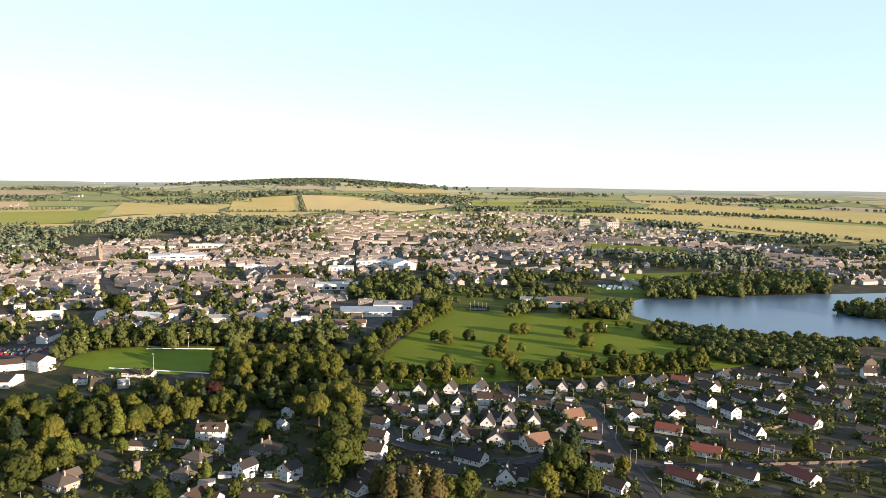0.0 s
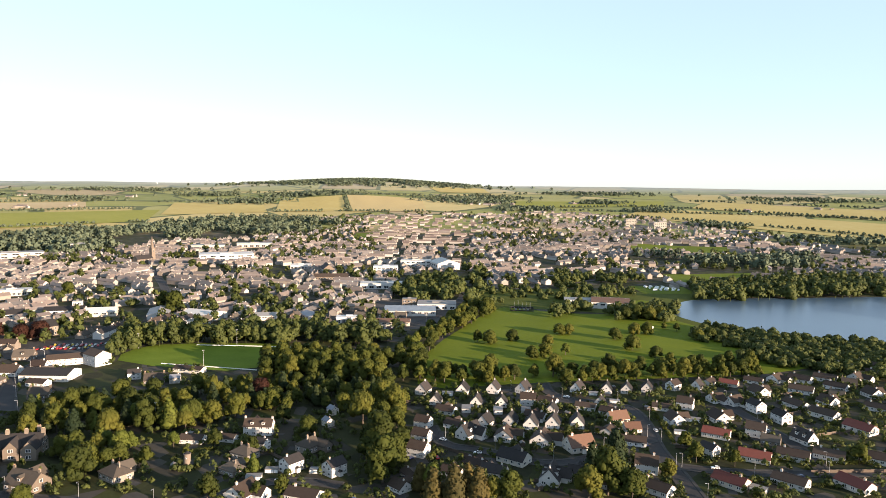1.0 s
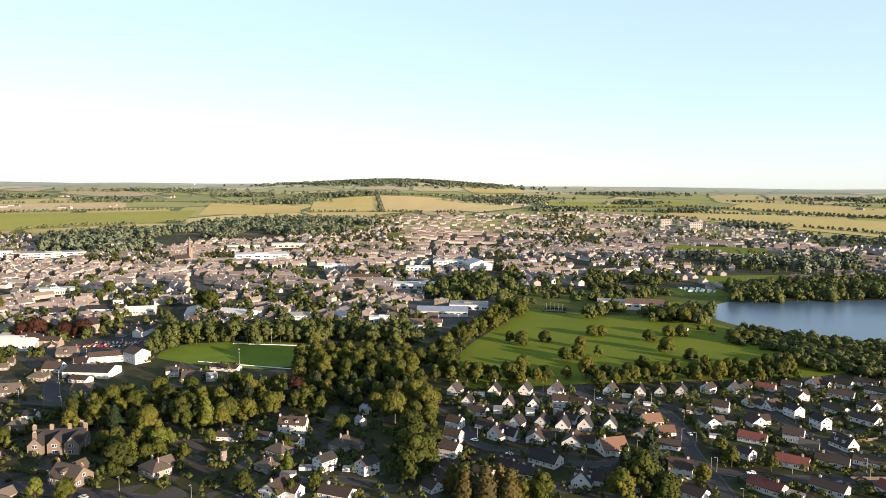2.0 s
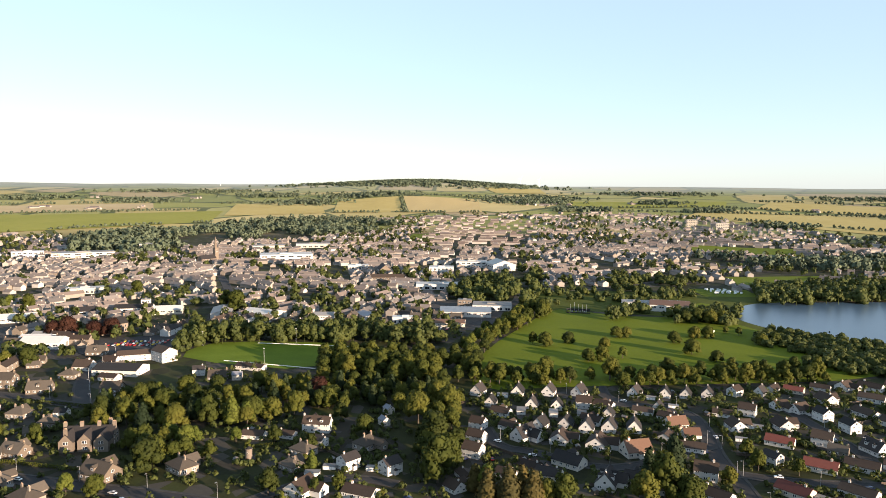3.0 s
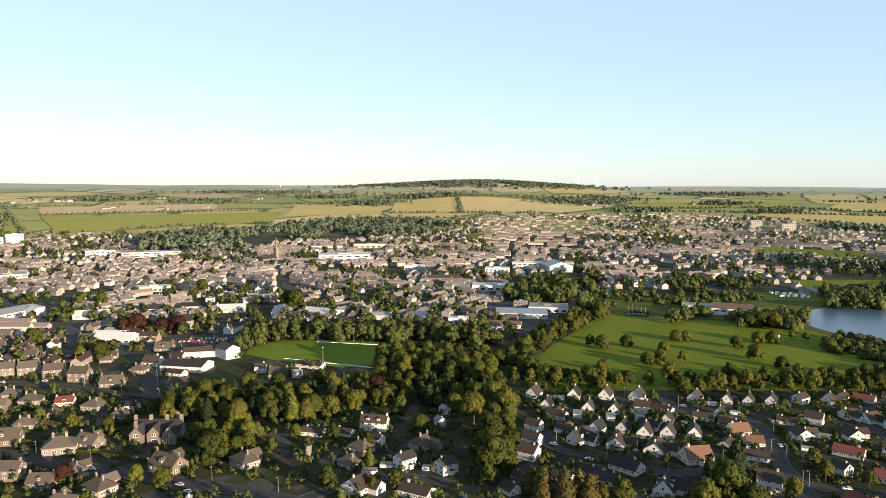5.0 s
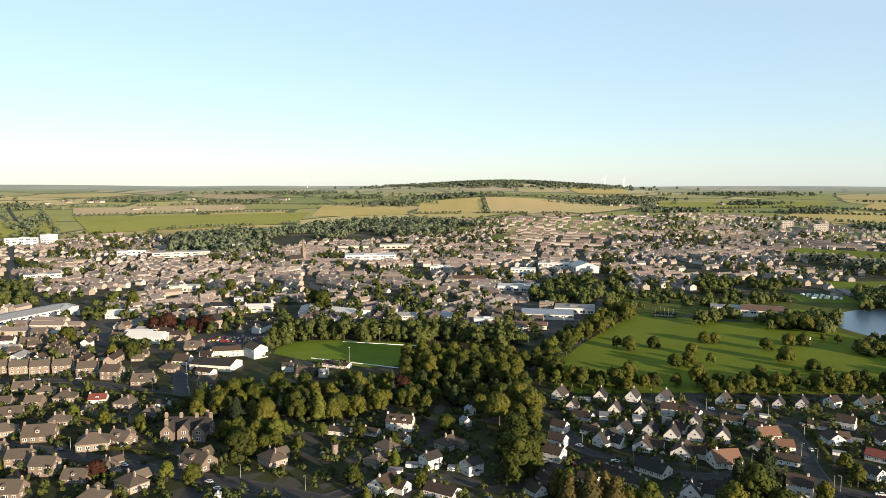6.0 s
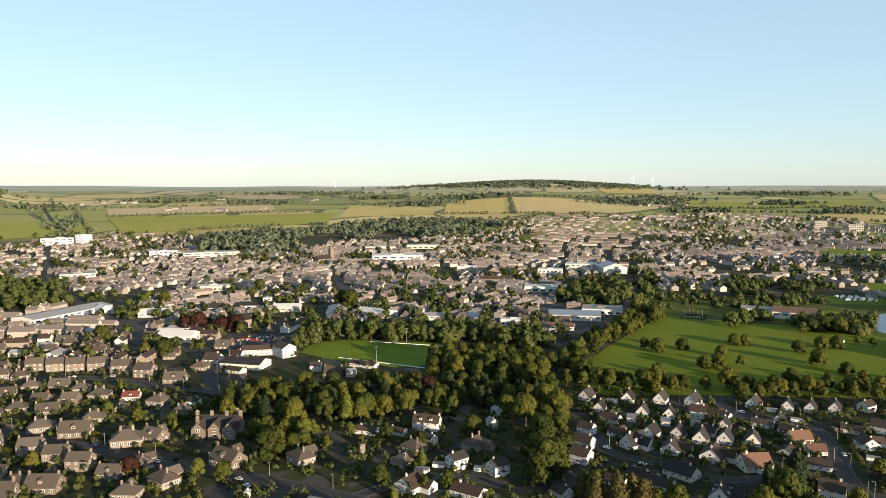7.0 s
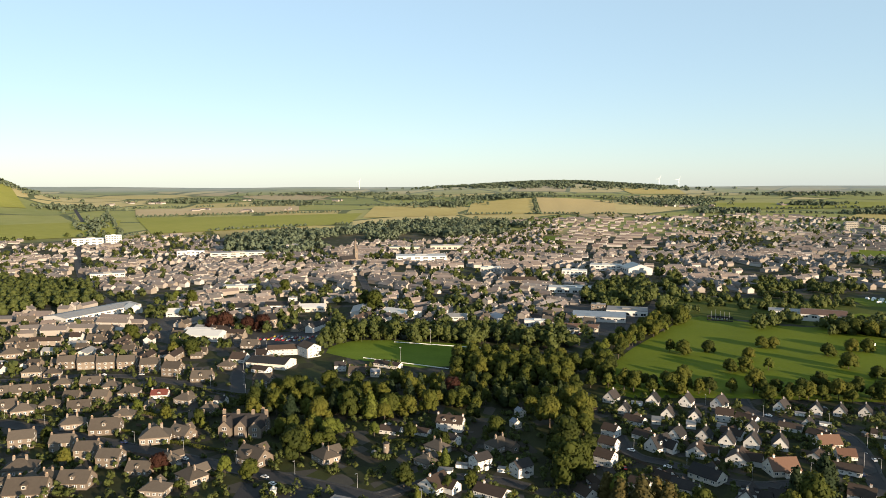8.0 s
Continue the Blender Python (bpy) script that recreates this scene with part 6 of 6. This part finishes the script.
for line in ([(-27, 435), (14, 435), (54, 427), (84, 429)], [(-11, 394), (27, 392)], [(38, 394), (70, 400)], [(113, 385), (116, 446)], [(116, 367), (169, 364)], [(184, 362), (256, 367)], [(151, 405), (173, 405)], [(189, 392), (236, 446)], [(197, 446), (256, 466)],
             [(124, 466), (202, 475)], [(-81, 354), (-97, 385)], [(-148, 354), (-122, 364)], [(-202, 313), (-270, 319)], [(-284, 324), (-378, 332)], [(-290, 354), (-392, 362)], [(-304, 385), (-405, 392)], [(-310, 290), (-405, 300)], [(-230, 286), (-290, 292)],
             [(-256, 405), (-324, 413)], [(54, 304), (92, 308)], [(116, 338), (182, 332)], [(202, 338), (270, 340)]):
    hedge(line)

# woods and hedgerows far off on the slopes
far = []
for az0, r0, az1, r1 in ((9.85, 2060, 10.2, 2660), (15.8, 2060, 3.0, 2100), (24, 2520, 16, 2600), (16, 2620, 2, 2720), (41.5, 1540, 24.5, 1740), (41, 2080, 25, 2200), (41, 2500, 28, 2600), (-12, 2040, -36, 1480), (-15, 2520, -37, 1960), (-17, 2990, -38, 2540), (-3, 2330, -15, 2580), (48, 3050, 60, 3000), (42, 1500, 43, 2300), (-6, 2250, -30, 2200)):
    n = int(math.dist(polar(az0, r0), polar(az1, r1)) / 13)
    for i in range(n):
        if noise.noise((i * 0.23, az0, r0)) > -0.22:
            t = i / n
            x, y = polar(az0 + (az1 - az0) * t, r0 + (r1 - r0) * t)
            far.append((x + random.uniform(-5, 5), y + random.uniform(-5, 5)))
woods("hedgerow", far, 41, 8, 9, 40, 2.0, M_HAZED_WOODS, "dark hedgerows with trees between far fields")
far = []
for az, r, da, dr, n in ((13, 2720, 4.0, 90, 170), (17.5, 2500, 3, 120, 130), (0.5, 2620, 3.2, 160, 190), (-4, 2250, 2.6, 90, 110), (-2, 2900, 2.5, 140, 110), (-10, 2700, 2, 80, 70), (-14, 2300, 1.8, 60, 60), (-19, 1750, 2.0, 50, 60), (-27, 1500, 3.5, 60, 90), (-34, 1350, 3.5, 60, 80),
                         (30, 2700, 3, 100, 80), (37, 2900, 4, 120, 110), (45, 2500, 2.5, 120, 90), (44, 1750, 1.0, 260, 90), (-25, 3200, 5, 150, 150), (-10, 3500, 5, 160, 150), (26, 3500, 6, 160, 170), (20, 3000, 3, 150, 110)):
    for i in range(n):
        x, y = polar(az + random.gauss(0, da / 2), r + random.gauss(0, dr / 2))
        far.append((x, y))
woods("far_woodland", far, 42, 12, 14, 26, 3.1, M_HAZED_WOODS, "dark copses on the farmland", 0.3)
far = []
for i in range(2600):
    az, r = random.gauss(8.5, 4.0), random.gauss(4180, 130)
    if noise.noise((az * 0.4, r / 160, 2.0)) > -0.3:
        far.append(polar(az, r))
for i in range(500):
    far.append(polar(random.gauss(52, 2.0), random.gauss(3030, 90)))
woods("hill_forest", far, 43, 9, 19, 15, 4.6, M_HAZED_WOODS, "dark forest covering a distant ridge", 0.5)

# farms on the plain
spots = []
for az, r in ((-8, 2650), (-9, 2680), (-21, 2400), (-26, 2600), (37, 2350), (36.2, 2380), (33, 2300), (30, 2320), (40, 2800), (41, 2850), (39, 2780), (33, 3000), (26, 2900), (43, 2700), (0, 2500), (-1, 2480), (-2, 2520), (1, 2540), (2, 2560), (-3, 2500)):
    for k in range(3):
        x, y = polar(az + random.uniform(-0.5, 0.5), r + random.uniform(-40, 40))
        spots.append((x, y, random.uniform(0, 180)))
far_houses(spots, 9, "pale farmsteads scattered over the fields")


# ---------------------------------------------------------------- drives, fences and garden sheds
V, Fc = [], []
for i, (x, y, r) in enumerate(t for t in TAKEN if math.hypot(t[0], t[1]) < 560 and t[2] < 9):
    a = random.uniform(0, 360)
    m = pose(x, y, 0, 0, 0, a)
    L, w = r + random.uniform(3, 8), random.uniform(1.5, 3.2)
    z = 0.06 + 0.0002 * i
    n = len(V)
    V += [tuple(m @ Vector(p)) for p in ((-w, 0, z), (w, 0, z), (w, L, z), (-w, L, z))]
    Fc.append((n, n + 1, n + 2, n + 3))
tagged(sheet("driveways", V, Fc, M_PAVE), "grey paved drives beside the houses", "driveway", kind="stuff")


def garden_shed():
    s = new("garden_shed")
    part("wall", gable_walls(3.0, 2.4, 1.9, 0.6), M_WOOD, s)
    part("roof", gable_roof(3.0, 2.4, 1.9, 0.6, 0.2, 0.08), M_FLAT, s)
    add_door(s, 0, -1.5, -90, 0.8, 1.75, M_WOOD)
    return tagged(s, "small brown timber garden shed with felt roof", "shed", "garden sheds")


gs, n = garden_shed(), 0
for x, y, r in [t for t in TAKEN if math.hypot(t[0], t[1]) < 520 and t[2] < 9][::4]:
    a = random.uniform(0, 2 * math.pi)
    px, py = x + (r + 3.5) * math.cos(a), y + (r + 3.5) * math.sin(a)
    if all((px - q[0]) ** 2 + (py - q[1]) ** 2 > (q[2] * 0.8 + 1) ** 2 for q in TAKEN) and ((ROAD_POINTS[:, 0] - px) ** 2 + (ROAD_POINTS[:, 1] - py) ** 2).min() > 60 and n < 32:
        m = pose(px, py, 0.0, 0, 0, random.uniform(0, 360))
        if n:
            copy_thing(gs, m)
        else:
            gs.matrix_basis = m
        n += 1


def fence(a, b, h=1.6):
    """A board fence: posts and one run of boards."""
    f = new("fence")
    d = Vector(b) - Vector(a)
    L = d.length
    bm = bmesh.new()
    k = int(L / 1.8)
    edge = [(0.0, 0.05)] + [((i + e) * L / k, h + 0.12 * (i % 2)) for i in range(k) for e in (0, 1)] + [(L, 0.05)]
    front = [bm.verts.new((x, -0.03, z)) for x, z in edge]
    back = [bm.verts.new((x, 0.03, z)) for x, z in edge]
    bm.faces.new(front[::-1])
    bm.faces.new(back)
    for i in range(len(edge)):
        j = (i + 1) % len(edge)
        bm.faces.new((front[i], front[j], back[j], back[i]))
    part("board_panel", bm, M_WOOD, f)
    bm = bmesh.new()
    box(bm, 0, L, 0.032, 0.09, 0.4, 0.5)
    box(bm, 0, L, 0.032, 0.09, h - 0.4, h - 0.3)
    part("rail", bm, M_WOOD, f)
    f.matrix_basis = pose(a[0], a[1], 0, 0, 0, math.degrees(math.atan2(d.y, d.x)))
    return tagged(f, "weathered brown board fence between gardens", "fence", "garden fences")


for a, b in (((112, 380), (160, 372)), ((170, 350), (240, 356)), ((180, 430), (250, 470)), ((190, 400), (255, 425)), ((20, 395), (70, 400)), ((-20, 375), (10, 352)), ((-90, 345), (-120, 370)), ((-330, 320), (-420, 330)), ((-300, 350), (-380, 362)), ((-320, 395), (-410, 372)),
             ((-250, 330), (-300, 336)), ((30, 330), (85, 335)), ((-300, 300), (-240, 296)), ((-430, 300), (-520, 312)), ((-60, 440), (-30, 452)), ((120, 455), (170, 480)), ((200, 480), (270, 500)), ((-440, 345), (-520, 352))):
    fence(a, b)

n = 0
for x, y, r in [t for t in TAKEN if math.hypot(t[0], t[1]) < 420 and t[2] < 9][::3]:
    a = random.uniform(0, 2 * math.pi)
    px, py = x + (r + 2) * math.cos(a), y + (r + 2) * math.sin(a)
    if n < 20 and all((px - q[0]) ** 2 + (py - q[1]) ** 2 > (q[2] * 0.85) ** 2 for q in TAKEN) and ((ROAD_POINTS[:, 0] - px) ** 2 + (ROAD_POINTS[:, 1] - py) ** 2).min() > 40:
        plant("bush", px, py, random.uniform(0.7, 1.2), "garden shrubs")
        n += 1
for key, ob in list(KINDS.items()) + list(TREES.items()):
    if key not in USED and key not in T_USED:
        for o in [*ob.children_recursive, ob]:
            bpy.data.objects.remove(o)
